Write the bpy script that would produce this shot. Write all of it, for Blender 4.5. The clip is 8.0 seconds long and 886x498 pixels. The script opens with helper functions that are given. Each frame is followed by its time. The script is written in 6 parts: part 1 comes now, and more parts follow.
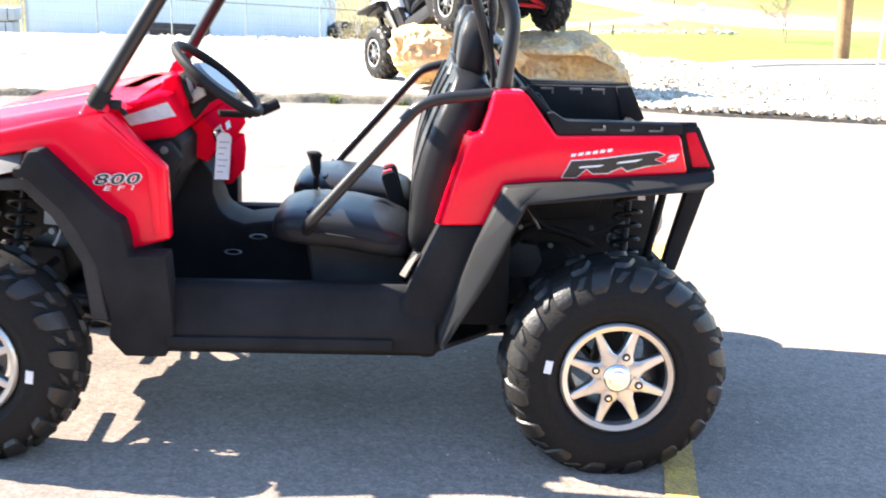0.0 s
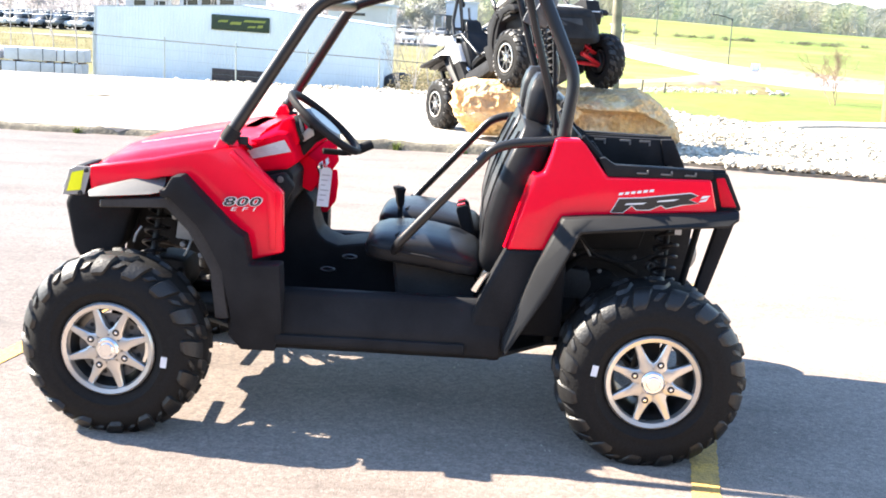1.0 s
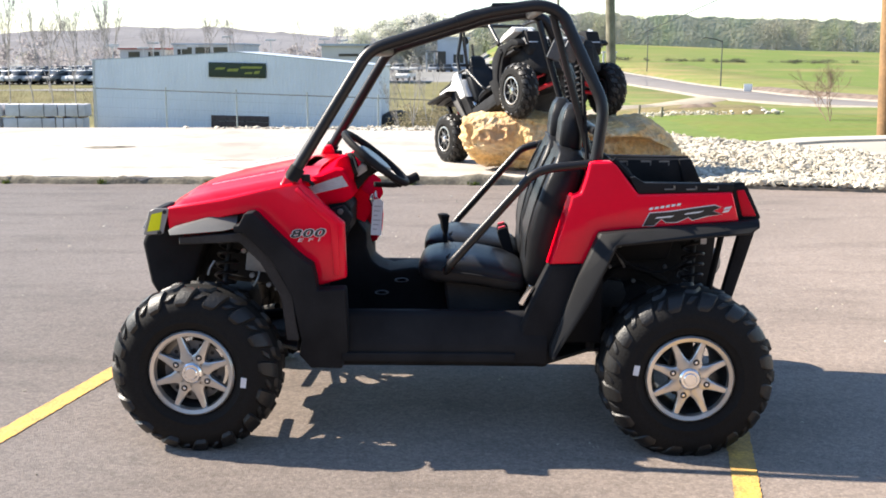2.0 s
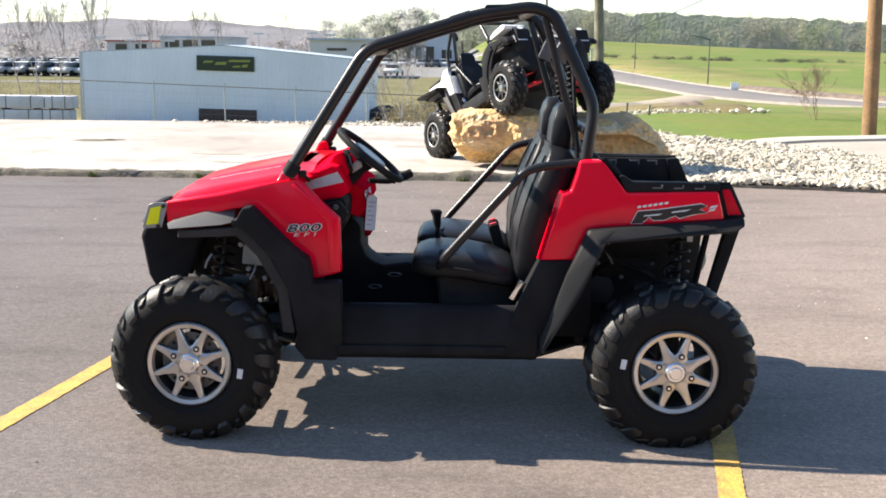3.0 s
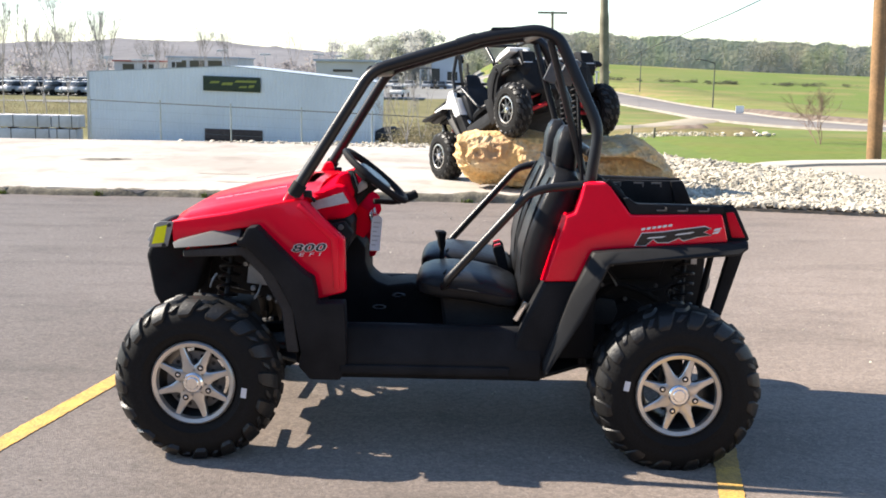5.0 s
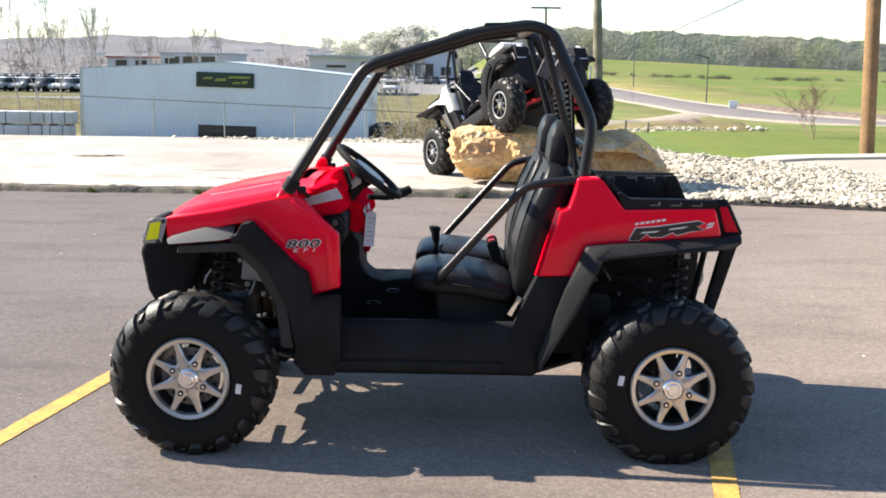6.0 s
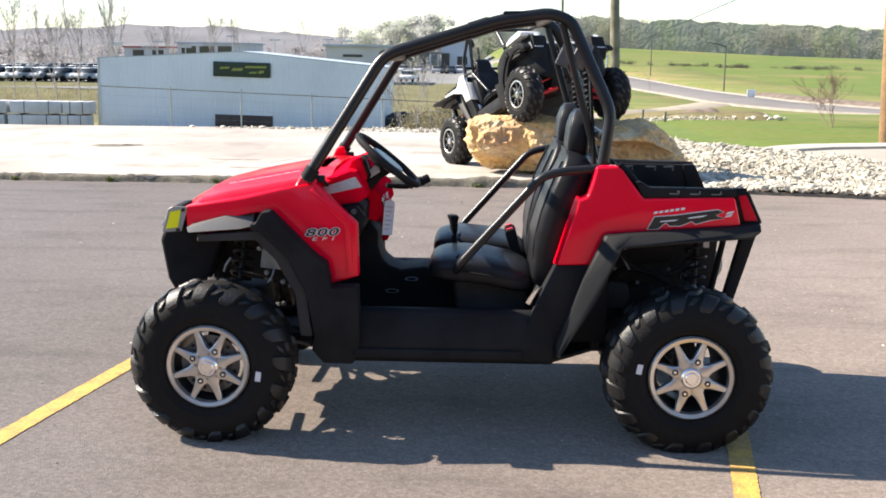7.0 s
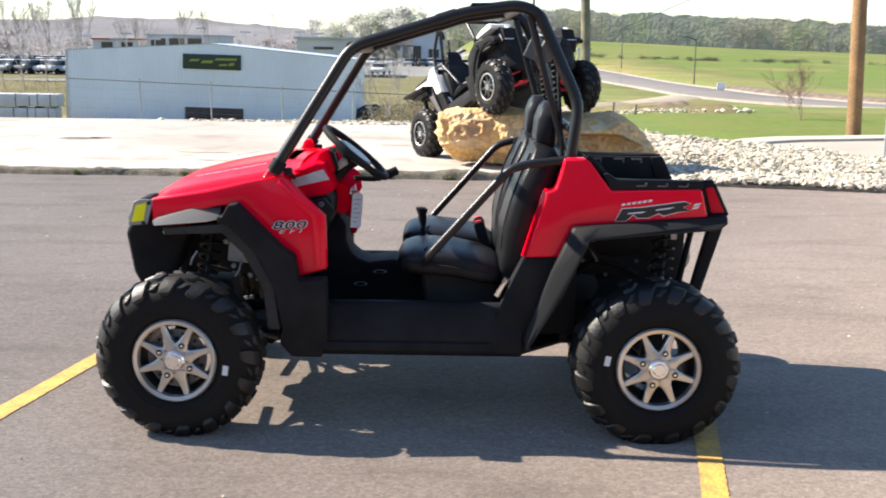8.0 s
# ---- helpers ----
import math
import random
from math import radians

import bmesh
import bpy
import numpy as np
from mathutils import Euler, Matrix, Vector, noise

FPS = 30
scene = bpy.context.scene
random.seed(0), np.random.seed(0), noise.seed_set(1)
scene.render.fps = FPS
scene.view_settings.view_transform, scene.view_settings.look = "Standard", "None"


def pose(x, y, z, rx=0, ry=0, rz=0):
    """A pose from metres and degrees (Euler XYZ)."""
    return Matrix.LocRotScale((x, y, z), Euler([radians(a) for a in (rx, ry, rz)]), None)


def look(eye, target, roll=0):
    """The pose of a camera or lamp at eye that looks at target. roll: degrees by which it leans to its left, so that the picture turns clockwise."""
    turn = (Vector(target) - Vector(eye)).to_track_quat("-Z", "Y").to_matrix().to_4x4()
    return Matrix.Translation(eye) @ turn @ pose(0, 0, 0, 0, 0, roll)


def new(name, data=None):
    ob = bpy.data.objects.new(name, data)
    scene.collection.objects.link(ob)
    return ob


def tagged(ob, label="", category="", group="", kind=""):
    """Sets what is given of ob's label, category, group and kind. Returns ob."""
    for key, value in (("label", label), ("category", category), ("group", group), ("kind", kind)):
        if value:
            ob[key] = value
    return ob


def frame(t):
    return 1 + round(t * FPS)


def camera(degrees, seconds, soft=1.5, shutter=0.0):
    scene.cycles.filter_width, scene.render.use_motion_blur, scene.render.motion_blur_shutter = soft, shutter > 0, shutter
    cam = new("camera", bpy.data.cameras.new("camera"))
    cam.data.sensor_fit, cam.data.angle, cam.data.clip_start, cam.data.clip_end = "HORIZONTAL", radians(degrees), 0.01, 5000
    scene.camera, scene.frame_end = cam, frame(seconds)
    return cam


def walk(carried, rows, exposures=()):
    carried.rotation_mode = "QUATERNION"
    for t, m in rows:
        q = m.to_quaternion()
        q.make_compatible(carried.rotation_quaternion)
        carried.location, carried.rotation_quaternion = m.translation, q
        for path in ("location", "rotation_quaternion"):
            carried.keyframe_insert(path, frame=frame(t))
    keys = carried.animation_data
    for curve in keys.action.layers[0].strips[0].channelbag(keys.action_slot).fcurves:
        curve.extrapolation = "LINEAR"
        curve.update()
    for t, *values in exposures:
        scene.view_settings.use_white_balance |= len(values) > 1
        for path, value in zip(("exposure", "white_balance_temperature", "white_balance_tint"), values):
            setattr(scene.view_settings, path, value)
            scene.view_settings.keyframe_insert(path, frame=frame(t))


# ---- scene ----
cam = camera(44.0, 8.0, soft=1.8, shutter=0.25)
PATH = [
    (0, (0.376, -3.854, 1.514), (0.418, -1.918, 1.013), 1.5),
    (0.1, (0.366, -3.93, 1.514), (0.39, -1.99, 1.03), 1.3),
    (0.2, (0.35, -4.025, 1.507), (0.368, -2.087, 1.013), 0.8),
    (0.3, (0.307, -4.107, 1.514), (0.315, -2.182, 0.971), 0.8),
    (0.4, (0.298, -4.166, 1.523), (0.3, -2.253, 0.94), 2.0),
    (0.5, (0.299, -4.214, 1.537), (0.333, -2.297, 0.969), 2.4),
    (0.6, (0.301, -4.268, 1.555), (0.307, -2.342, 1.016), 2.2),
    (0.7, (0.303, -4.32, 1.571), (0.286, -2.387, 1.058), 2.5),
    (0.8, (0.304, -4.383, 1.574), (0.257, -2.433, 1.129), 2.4),
    (0.9, (0.307, -4.444, 1.571), (0.249, -2.488, 1.155), 2.6),
    (1, (0.297, -4.513, 1.562), (0.25, -2.557, 1.148), 2.9),
    (1.1, (0.282, -4.555, 1.584), (0.201, -2.598, 1.179), 2.6),
    (1.2, (0.287, -4.597, 1.591), (0.19, -2.635, 1.218), 2.5),
    (1.3, (0.277, -4.636, 1.599), (0.209, -2.668, 1.25), 2.3),
    (1.4, (0.254, -4.684, 1.602), (0.205, -2.71, 1.282), 2.4),
    (1.5, (0.22, -4.735, 1.598), (0.164, -2.758, 1.303), 2.2),
    (1.6, (0.195, -4.796, 1.578), (0.144, -2.819, 1.28), 1.3),
    (1.7, (0.155, -4.837, 1.576), (0.103, -2.865, 1.243), 0.0),
    (2.8, (0.099, -5.021, 1.597), (0.057, -3.054, 1.233), 0.3),
    (3, (0.097, -5.025, 1.598), (0.07, -3.058, 1.238), 0.6),
    (3.2, (0.106, -5.024, 1.6), (0.08, -3.058, 1.235), 0.7),
    (3.3, (0.109, -5.024, 1.598), (0.091, -3.057, 1.24), 1.1),
    (3.5, (0.096, -5.033, 1.602), (0.076, -3.065, 1.247), 1.2),
    (3.7, (0.088, -5.034, 1.605), (0.057, -3.065, 1.255), 0.9),
    (3.8, (0.1, -5.035, 1.605), (0.058, -3.064, 1.267), 1.0),
    (4, (0.094, -5.037, 1.6), (0.051, -3.065, 1.268), 1.4),
    (4.2, (0.099, -5.037, 1.6), (0.052, -3.066, 1.269), 1.4),
    (4.3, (0.093, -5.038, 1.6), (0.048, -3.066, 1.269), 1.4),
    (4.5, (0.09, -5.039, 1.598), (0.056, -3.066, 1.275), 1.4),
    (4.7, (0.092, -5.037, 1.598), (0.057, -3.063, 1.276), 1.2),
    (5.8, (0.108, -5.05, 1.601), (0.078, -3.077, 1.275), 0.6),
    (6, (0.098, -5.044, 1.599), (0.073, -3.071, 1.269), 0.8),
    (6.2, (0.102, -5.051, 1.593), (0.065, -3.079, 1.258), 0.7),
    (6.3, (0.105, -5.053, 1.596), (0.074, -3.082, 1.257), 0.7),
    (6.5, (0.093, -5.054, 1.597), (0.07, -3.084, 1.253), 1.0),
    (6.7, (0.096, -5.05, 1.593), (0.061, -3.08, 1.25), 0.7),
    (6.8, (0.095, -5.051, 1.594), (0.055, -3.082, 1.245), 0.8),
    (7, (0.088, -5.053, 1.596), (0.034, -3.084, 1.247), 0.7),
    (7.2, (0.094, -5.049, 1.592), (0.04, -3.082, 1.232), 0.6),
    (7.5, (0.1, -5.034, 1.592), (0.05, -3.068, 1.227), 0.6),
    (7.8, (0.097, -5.042, 1.592), (0.055, -3.076, 1.227), 0.3),
    (8, (0.104, -5.043, 1.593), (0.101, -3.076, 1.232), 0.8),
]
EXPOSURES = [(0, 2.95), (0.5, 2.93), (1.0, 2.81), (1.5, 2.13), (2.0, 1.71), (2.8, 1.55), (8, 1.55)]
walk(cam, [(t, look(eye, target, roll)) for t, eye, target, roll in PATH], EXPOSURES)

# ---- light: spring sun, high behind the machine, casting shadows to its rear and near side ----
SUN_TO = Vector((-1.2, 0.285, 1.0)).normalized()
world = bpy.data.worlds.new("world")
scene.world = world
world.use_nodes = True
wn = world.node_tree.nodes
sky = wn.new("ShaderNodeTexSky")
sky.sky_type, sky.sun_disc = "NISHITA", False
sky.sun_elevation = math.asin(SUN_TO.z)
sky.sun_rotation = math.atan2(SUN_TO.x, SUN_TO.y)
sky.dust_density, sky.air_density, sky.ozone_density = 0.05, 1.0, 2.5
wn["Background"].inputs["Strength"].default_value = 0.084
world.node_tree.links.new(sky.outputs[0], wn["Background"].inputs["Color"])
sun_data = bpy.data.lights.new("sun", "SUN")
sun_data.energy, sun_data.angle, sun_data.color = 5.0, radians(0.5), (1.0, 0.905, 0.775)
sun = new("sun", sun_data)
sun.matrix_world = look(SUN_TO * 50, (0, 0, 0))

# ---- materials ----
def material(name, base, rough=0.6, metal=0.0, vary=0.15, scale=6.0, fine=60.0, bump=0.15, coat=0.0, spec=0.5,
             tint=None, object_random=0.0, speckle=0.0):
    """A surface with colour that varies at two scales, and fine relief."""
    m = bpy.data.materials.new(name)
    m.use_nodes = True
    nt = m.node_tree
    nodes, link = nt.nodes, nt.links.new
    b = nodes["Principled BSDF"]
    b.inputs["Roughness"].default_value, b.inputs["Metallic"].default_value = rough, metal
    b.inputs["Coat Weight"].default_value = coat
    b.inputs["Coat Roughness"].default_value = 0.05
    b.inputs["Specular IOR Level"].default_value = spec
    co = nodes.new("ShaderNodeTexCoord")
    n1, n2 = nodes.new("ShaderNodeTexNoise"), nodes.new("ShaderNodeTexNoise")
    n1.inputs["Scale"].default_value, n1.inputs["Detail"].default_value = scale, 5
    n2.inputs["Scale"].default_value, n2.inputs["Detail"].default_value = fine, 3
    link(co.outputs["Object"], n1.inputs["Vector"])
    link(co.outputs["Object"], n2.inputs["Vector"])
    mix = nodes.new("ShaderNodeMix")
    mix.data_type = "RGBA"
    other = tint or tuple(c * (1 - vary * 1.6) for c in base)
    mix.inputs[6].default_value, mix.inputs[7].default_value = (*[min(1, c * (1 + vary * 0.6)) for c in base], 1), (*other, 1)
    ramp = nodes.new("ShaderNodeMapRange")
    ramp.inputs[1].default_value, ramp.inputs[2].default_value = 0.35, 0.68
    link(n1.outputs["Fac"], ramp.inputs[0])
    link(ramp.outputs[0], mix.inputs[0])
    last = mix.outputs[2]
    fm = nodes.new("ShaderNodeMix")
    fm.data_type, fm.blend_type = "RGBA", "MULTIPLY"
    fr = nodes.new("ShaderNodeMapRange")
    fr.inputs[1].default_value, fr.inputs[2].default_value = 0.3, 0.7
    fr.inputs[3].default_value, fr.inputs[4].default_value = 1 - vary - speckle, 1.0
    link(n2.outputs["Fac"], fr.inputs[0])
    fm.inputs[0].default_value = 1
    link(last, fm.inputs[6])
    link(fr.outputs[0], fm.inputs[7])
    last = fm.outputs[2]
    if object_random:
        info = nodes.new("ShaderNodeObjectInfo")
        geo = nodes.new("ShaderNodeNewGeometry")
        add = nodes.new("ShaderNodeMath")
        add.operation = "ADD"
        link(info.outputs["Random"], add.inputs[0])
        link(geo.outputs["Random Per Island"], add.inputs[1])
        rr = nodes.new("ShaderNodeMapRange")
        rr.inputs[1].default_value, rr.inputs[2].default_value = 0.0, 2.0
        rr.inputs[3].default_value, rr.inputs[4].default_value = 1 - object_random, 1 + object_random
        link(add.outputs[0], rr.inputs[0])
        om = nodes.new("ShaderNodeMix")
        om.data_type, om.blend_type = "RGBA", "MULTIPLY"
        om.inputs[0].default_value = 1
        link(last, om.inputs[6])
        link(rr.outputs[0], om.inputs[7])
        last = om.outputs[2]
    link(last, b.inputs["Base Color"])
    rn = nodes.new("ShaderNodeMapRange")
    rn.inputs[3].default_value, rn.inputs[4].default_value = max(0.02, rough * 0.85), min(1, rough * 1.15)
    link(n1.outputs["Fac"], rn.inputs[0])
    link(rn.outputs[0], b.inputs["Roughness"])
    if bump:
        bp = nodes.new("ShaderNodeBump")
        bp.inputs["Strength"].default_value, bp.inputs["Distance"].default_value = min(1, bump), 0.01 if bump < 1 else 0.045
        link(n2.outputs["Fac"], bp.inputs["Height"])
        link(bp.outputs[0], b.inputs["Normal"])
    return m

RED = material("red_paint", (0.86, 0.002, 0.027), 0.38, vary=0.03, bump=0.0, coat=0.6, spec=0.04)
RED.node_tree.nodes["Principled BSDF"].inputs["Coat Roughness"].default_value = 0.12
RED_PLASTIC = material("red_moulded_plastic", (0.72, 0.004, 0.024), 0.5, vary=0.05, fine=200, bump=0.04, spec=0.0)
WHITE_PAINT = material("white_paint", (0.78, 0.78, 0.76), 0.3, vary=0.04, bump=0.0, coat=0.4)
BLACK = material("black_plastic", (0.02, 0.02, 0.0215), 0.6, vary=0.2, fine=220, bump=0.1, spec=0.08)
FLARE = material("grey_black_flare_plastic", (0.015, 0.015, 0.0158), 0.55, vary=0.15, fine=240, bump=0.05, spec=0.2)
# Black flare plastic in a pale grey that stands for the sun on it.
PALE_PLASTIC = material("sunlit_flare_grey", (0.11, 0.108, 0.104), 0.42, vary=0.15, fine=200, bump=0.08)
# Pad grey raised to stand for the bright sheen on the wheel pad.
PAD = material("sunlit_grey_pad", (0.17, 0.17, 0.178), 0.3, vary=0.2, fine=150, bump=0.05)
# Lamp frame grey lightened in place of sun on its face.
LAMP_GREY = material("grey_lamp_frame", (0.3, 0.29, 0.28), 0.4, vary=0.1, fine=200, bump=0.05)
DARK = material("dark_steel", (0.032, 0.031, 0.032), 0.6, vary=0.25, fine=80, bump=0.1, spec=0.3)
TUBE = material("black_powder_coat", (0.014, 0.014, 0.0155), 0.34, vary=0.15, fine=300, bump=0.04, spec=0.35)
VINYL = material("black_vinyl", (0.015, 0.0155, 0.0175), 0.36, vary=0.15, fine=260, bump=0.1, spec=0.16)
RUBBER = material("tyre_rubber", (0.012, 0.0116, 0.0118), 0.7, vary=0.3, scale=9, fine=120, bump=0.2, tint=(0.015, 0.0142, 0.0136), spec=0.12)
# Nearly the sidewall's black, but glossier.
TREAD = material("glossier_tread_rubber", (0.013, 0.012, 0.0114), 0.48, vary=0.3, scale=14, fine=120, bump=0.2, tint=(0.011, 0.0103, 0.01), spec=0.45)
ALLOY = material("machined_alloy", (0.56, 0.545, 0.525), 0.32, metal=0.85, vary=0.06, fine=200, bump=0.02)
ALLOY_DARK = material("dark_alloy", (0.06, 0.06, 0.062), 0.4, metal=0.7, vary=0.1, bump=0.02)
CHROME = material("polished_cap", (0.8, 0.8, 0.8), 0.14, metal=1.0, vary=0.03, bump=0.0)
GREY = material("grey_metal", (0.16, 0.155, 0.15), 0.5, metal=0.3, vary=0.2, bump=0.1)
LENS = material("headlight_lens", (0.55, 0.56, 0.58), 0.08, vary=0.05, bump=0.0, coat=0.6)
YELLOW_TAG = material("yellow_sticker", (0.85, 0.82, 0.0), 0.5, vary=0.04, bump=0.0)
TAIL = material("tail_lens", (0.62, 0.004, 0.022), 0.3, vary=0.04, bump=0.0, spec=0.15)
PAPER = material("white_paper", (0.74, 0.76, 0.8), 0.7, vary=0.08, fine=40, bump=0.05)
SHEET = material("grey_glossy_sheet", (0.55, 0.56, 0.585), 0.3, vary=0.12, scale=20, fine=60, bump=0.05)
INK = material("grey_print", (0.42, 0.44, 0.48), 0.7, vary=0.1, bump=0.0)
DECAL_BLACK = material("black_decal", (0.012, 0.012, 0.014), 0.35, vary=0.05, bump=0.0)
DECAL_WHITE = material("white_decal", (0.78, 0.78, 0.78), 0.4, vary=0.05, bump=0.0)
RED_SPRING = material("red_enamel", (0.5, 0.012, 0.02), 0.35, vary=0.1, bump=0.0)
def asphalt(name):
    """Old sunlit asphalt: grit of light and dark stones, broad stains, small scars."""
    m = material(name, (0.272, 0.219, 0.184), 0.7, vary=0.1, scale=0.45, fine=150, bump=0.5, tint=(0.235, 0.19, 0.16), speckle=0.15, spec=0.3)
    nt = m.node_tree
    nodes, link = nt.nodes, nt.links.new
    b = nodes["Principled BSDF"]
    b.inputs["Diffuse Roughness"].default_value = 1.0
    last = b.inputs["Base Color"].links[0].from_socket
    co = [n for n in nodes if n.type == "TEX_COORD"][0]
    for scale, low, high, dark, light in ((48.0, 0.0, 1.0, 0.87, 1.13), (90.0, 0.0, 1.0, 0.84, 1.17), (160.0, 0.0, 1.0, 0.88, 1.14)):
        v = nodes.new("ShaderNodeTexVoronoi")
        v.inputs["Scale"].default_value = scale
        link(co.outputs["Object"], v.inputs["Vector"])
        sep = nodes.new("ShaderNodeSeparateColor")
        link(v.outputs["Color"], sep.inputs[0])
        mr = nodes.new("ShaderNodeMapRange")
        mr.inputs[3].default_value, mr.inputs[4].default_value = dark, light
        link(sep.outputs[0], mr.inputs[0])
        mx = nodes.new("ShaderNodeMix")
        mx.data_type, mx.blend_type = "RGBA", "MULTIPLY"
        mx.inputs[0].default_value = 1
        link(last, mx.inputs[6])
        link(mr.outputs[0], mx.inputs[7])
        last = mx.outputs[2]
    st = nodes.new("ShaderNodeTexNoise")
    st.inputs["Scale"].default_value, st.inputs["Detail"].default_value = 1.7, 6
    mp = nodes.new("ShaderNodeMapping")
    mp.inputs["Scale"].default_value = (0.6, 1.8, 1)
    link(co.outputs["Object"], mp.inputs[0])
    link(mp.outputs[0], st.inputs["Vector"])
    sr = nodes.new("ShaderNodeMapRange")
    sr.inputs[1].default_value, sr.inputs[2].default_value, sr.inputs[3].default_value, sr.inputs[4].default_value = 0.5, 0.72, 1.0, 0.76
    link(st.outputs["Fac"], sr.inputs[0])
    sm = nodes.new("ShaderNodeMix")
    sm.data_type, sm.blend_type = "RGBA", "MULTIPLY"
    sm.inputs[0].default_value = 1
    link(last, sm.inputs[6])
    link(sr.outputs[0], sm.inputs[7])
    # pale chips of stone here and there
    fv = nodes.new("ShaderNodeTexVoronoi")
    fv.inputs["Scale"].default_value = 42
    link(co.outputs["Object"], fv.inputs["Vector"])
    fr = nodes.new("ShaderNodeMapRange")
    fr.inputs[1].default_value, fr.inputs[2].default_value, fr.inputs[3].default_value, fr.inputs[4].default_value = 0.1, 0.17, 0.42, 0.0
    link(fv.outputs["Distance"], fr.inputs[0])
    fx = nodes.new("ShaderNodeMix")
    fx.data_type = "RGBA"
    link(fr.outputs[0], fx.inputs[0])
    link(sm.outputs[2], fx.inputs[6])
    fx.inputs[7].default_value = (0.42, 0.37, 0.325, 1)
    link(fx.outputs[2], b.inputs["Base Color"])
    return m
ASPHALT = asphalt("worn_asphalt")
YELLOW_LINE = material("yellow_line_paint", (0.62, 0.36, 0.07), 0.8, vary=0.22, scale=9, fine=90, bump=0.5, tint=(0.42, 0.26, 0.085), speckle=0.2)
CONCRETE = material("pale_concrete", (0.42, 0.385, 0.345), 0.85, vary=0.12, scale=0.5, fine=16, bump=0.3, tint=(0.31, 0.275, 0.24))
KERB = material("dirty_kerb", (0.17, 0.15, 0.11), 0.95, vary=0.4, scale=5, fine=30, bump=0.8, tint=(0.09, 0.08, 0.065))
DIRT = material("pale_dirt", (0.37, 0.32, 0.265), 0.95, vary=0.25, scale=6, fine=30, bump=0.3)
STONE = material("white_limestone_rubble", (0.58, 0.525, 0.425), 0.9, vary=0.25, scale=5, fine=25, bump=0.5, object_random=0.35)
def overlay(m, layers):
    """Mixes further colours into a surface by stretched noise: (stretch, scale, low, high, colour, amount)."""
    nt = m.node_tree
    nodes, link = nt.nodes, nt.links.new
    b = nodes["Principled BSDF"]
    last = b.inputs["Base Color"].links[0].from_socket
    co = [n for n in nodes if n.type == "TEX_COORD"][0]
    for k, (stretch, scale, low, high, colour, amount) in enumerate(layers):
        mp = nodes.new("ShaderNodeMapping")
        mp.inputs["Scale"].default_value, mp.inputs["Location"].default_value = stretch, (k * 3.7, k * 1.9, 0)
        link(co.outputs["Object"], mp.inputs[0])
        n = nodes.new("ShaderNodeTexNoise")
        n.inputs["Scale"].default_value, n.inputs["Detail"].default_value = scale, 6
        link(mp.outputs[0], n.inputs["Vector"])
        r_ = nodes.new("ShaderNodeMapRange")
        r_.inputs[1].default_value, r_.inputs[2].default_value, r_.inputs[4].default_value = low, high, amount
        link(n.outputs["Fac"], r_.inputs[0])
        mx = nodes.new("ShaderNodeMix")
        mx.data_type = "RGBA"
        link(r_.outputs[0], mx.inputs[0])
        link(last, mx.inputs[6])
        mx.inputs[7].default_value = (*colour, 1)
        last = mx.outputs[2]
    link(last, b.inputs["Base Color"])
    return m
GRASS = overlay(material("spring_grass", (0.11, 0.155, 0.036), 0.95, vary=0.2, scale=0.12, fine=2.5, bump=0.5, tint=(0.14, 0.17, 0.058), spec=0.08), (
    ((0.03, 0.03, 1), 1.0, .5, .66, (0.2, 0.18, 0.07), .5), ((0.09, 0.07, 1), 1.0, .56, .68, (0.25, 0.185, 0.09), .6), ((0.3, 1.0, 1), 0.6, .52, .7, (0.18, 0.17, 0.07), .5), ((1, 1, 1), 2.2, .5, .75, (0.075, 0.115, 0.03), .5)))
CONCRETE = overlay(CONCRETE, (((.5, .3, 1), .7, .5, .62, (0.24, 0.2, 0.17), .6), ((1, .6, 1), 1.6, .55, .66, (0.22, 0.185, 0.155), .55), ((1, 1, 1), 4.0, .56, .7, (0.24, 0.205, 0.17), .5)))
BOULDER = overlay(material("golden_boulder", (0.64, 0.385, 0.14), 0.9, vary=0.3, scale=3.2, fine=20, bump=1.0, tint=(0.62, 0.44, 0.25)), (
    ((1, 1, 1.6), 3.2, .56, .66, (0.72, 0.58, 0.36), .65), ((.9, .9, 1.2), 2.2, .52, .66, (0.4, 0.2, 0.1), .55), ((1, 1, 1), 1.2, .55, .66, (0.33, 0.28, 0.215), .8)))
VERGE = overlay(material("dry_verge_grass", (0.19, 0.185, 0.07), 0.95, vary=0.25, scale=0.15, fine=2.5, bump=0.5, tint=(0.15, 0.17, 0.055), spec=0.08), (((0.07, 0.2, 1), 1.0, .5, .64, (0.26, 0.19, 0.1), .7), ((.15, .3, 1), 1.0, .5, .62, (0.125, 0.165, 0.05), .8)))
LAWN = overlay(material("short_green_grass", (0.11, 0.152, 0.034), 0.95, vary=0.25, scale=0.6, fine=6, bump=0.6, tint=(0.14, 0.165, 0.05), spec=0.08), (((1, 1, 1), 3.0, .52, .7, (0.07, 0.1, 0.015), .6), ((.4, 1, 1), .7, .5, .68, (0.16, 0.14, 0.045), .6)))
SOIL = material("bare_soil", (0.3, 0.25, 0.19), 0.95, vary=0.3, scale=0.8, fine=12, bump=0.5)
PATCH = material("trampled_dry_grass", (0.2, 0.16, 0.09), 0.95, vary=0.35, scale=0.9, fine=9, bump=0.6, tint=(0.14, 0.135, 0.06), spec=0.05)
MOUND = material("brown_soil", (0.19, 0.14, 0.105), 0.95, vary=0.3, scale=1.5, fine=12, bump=0.6)
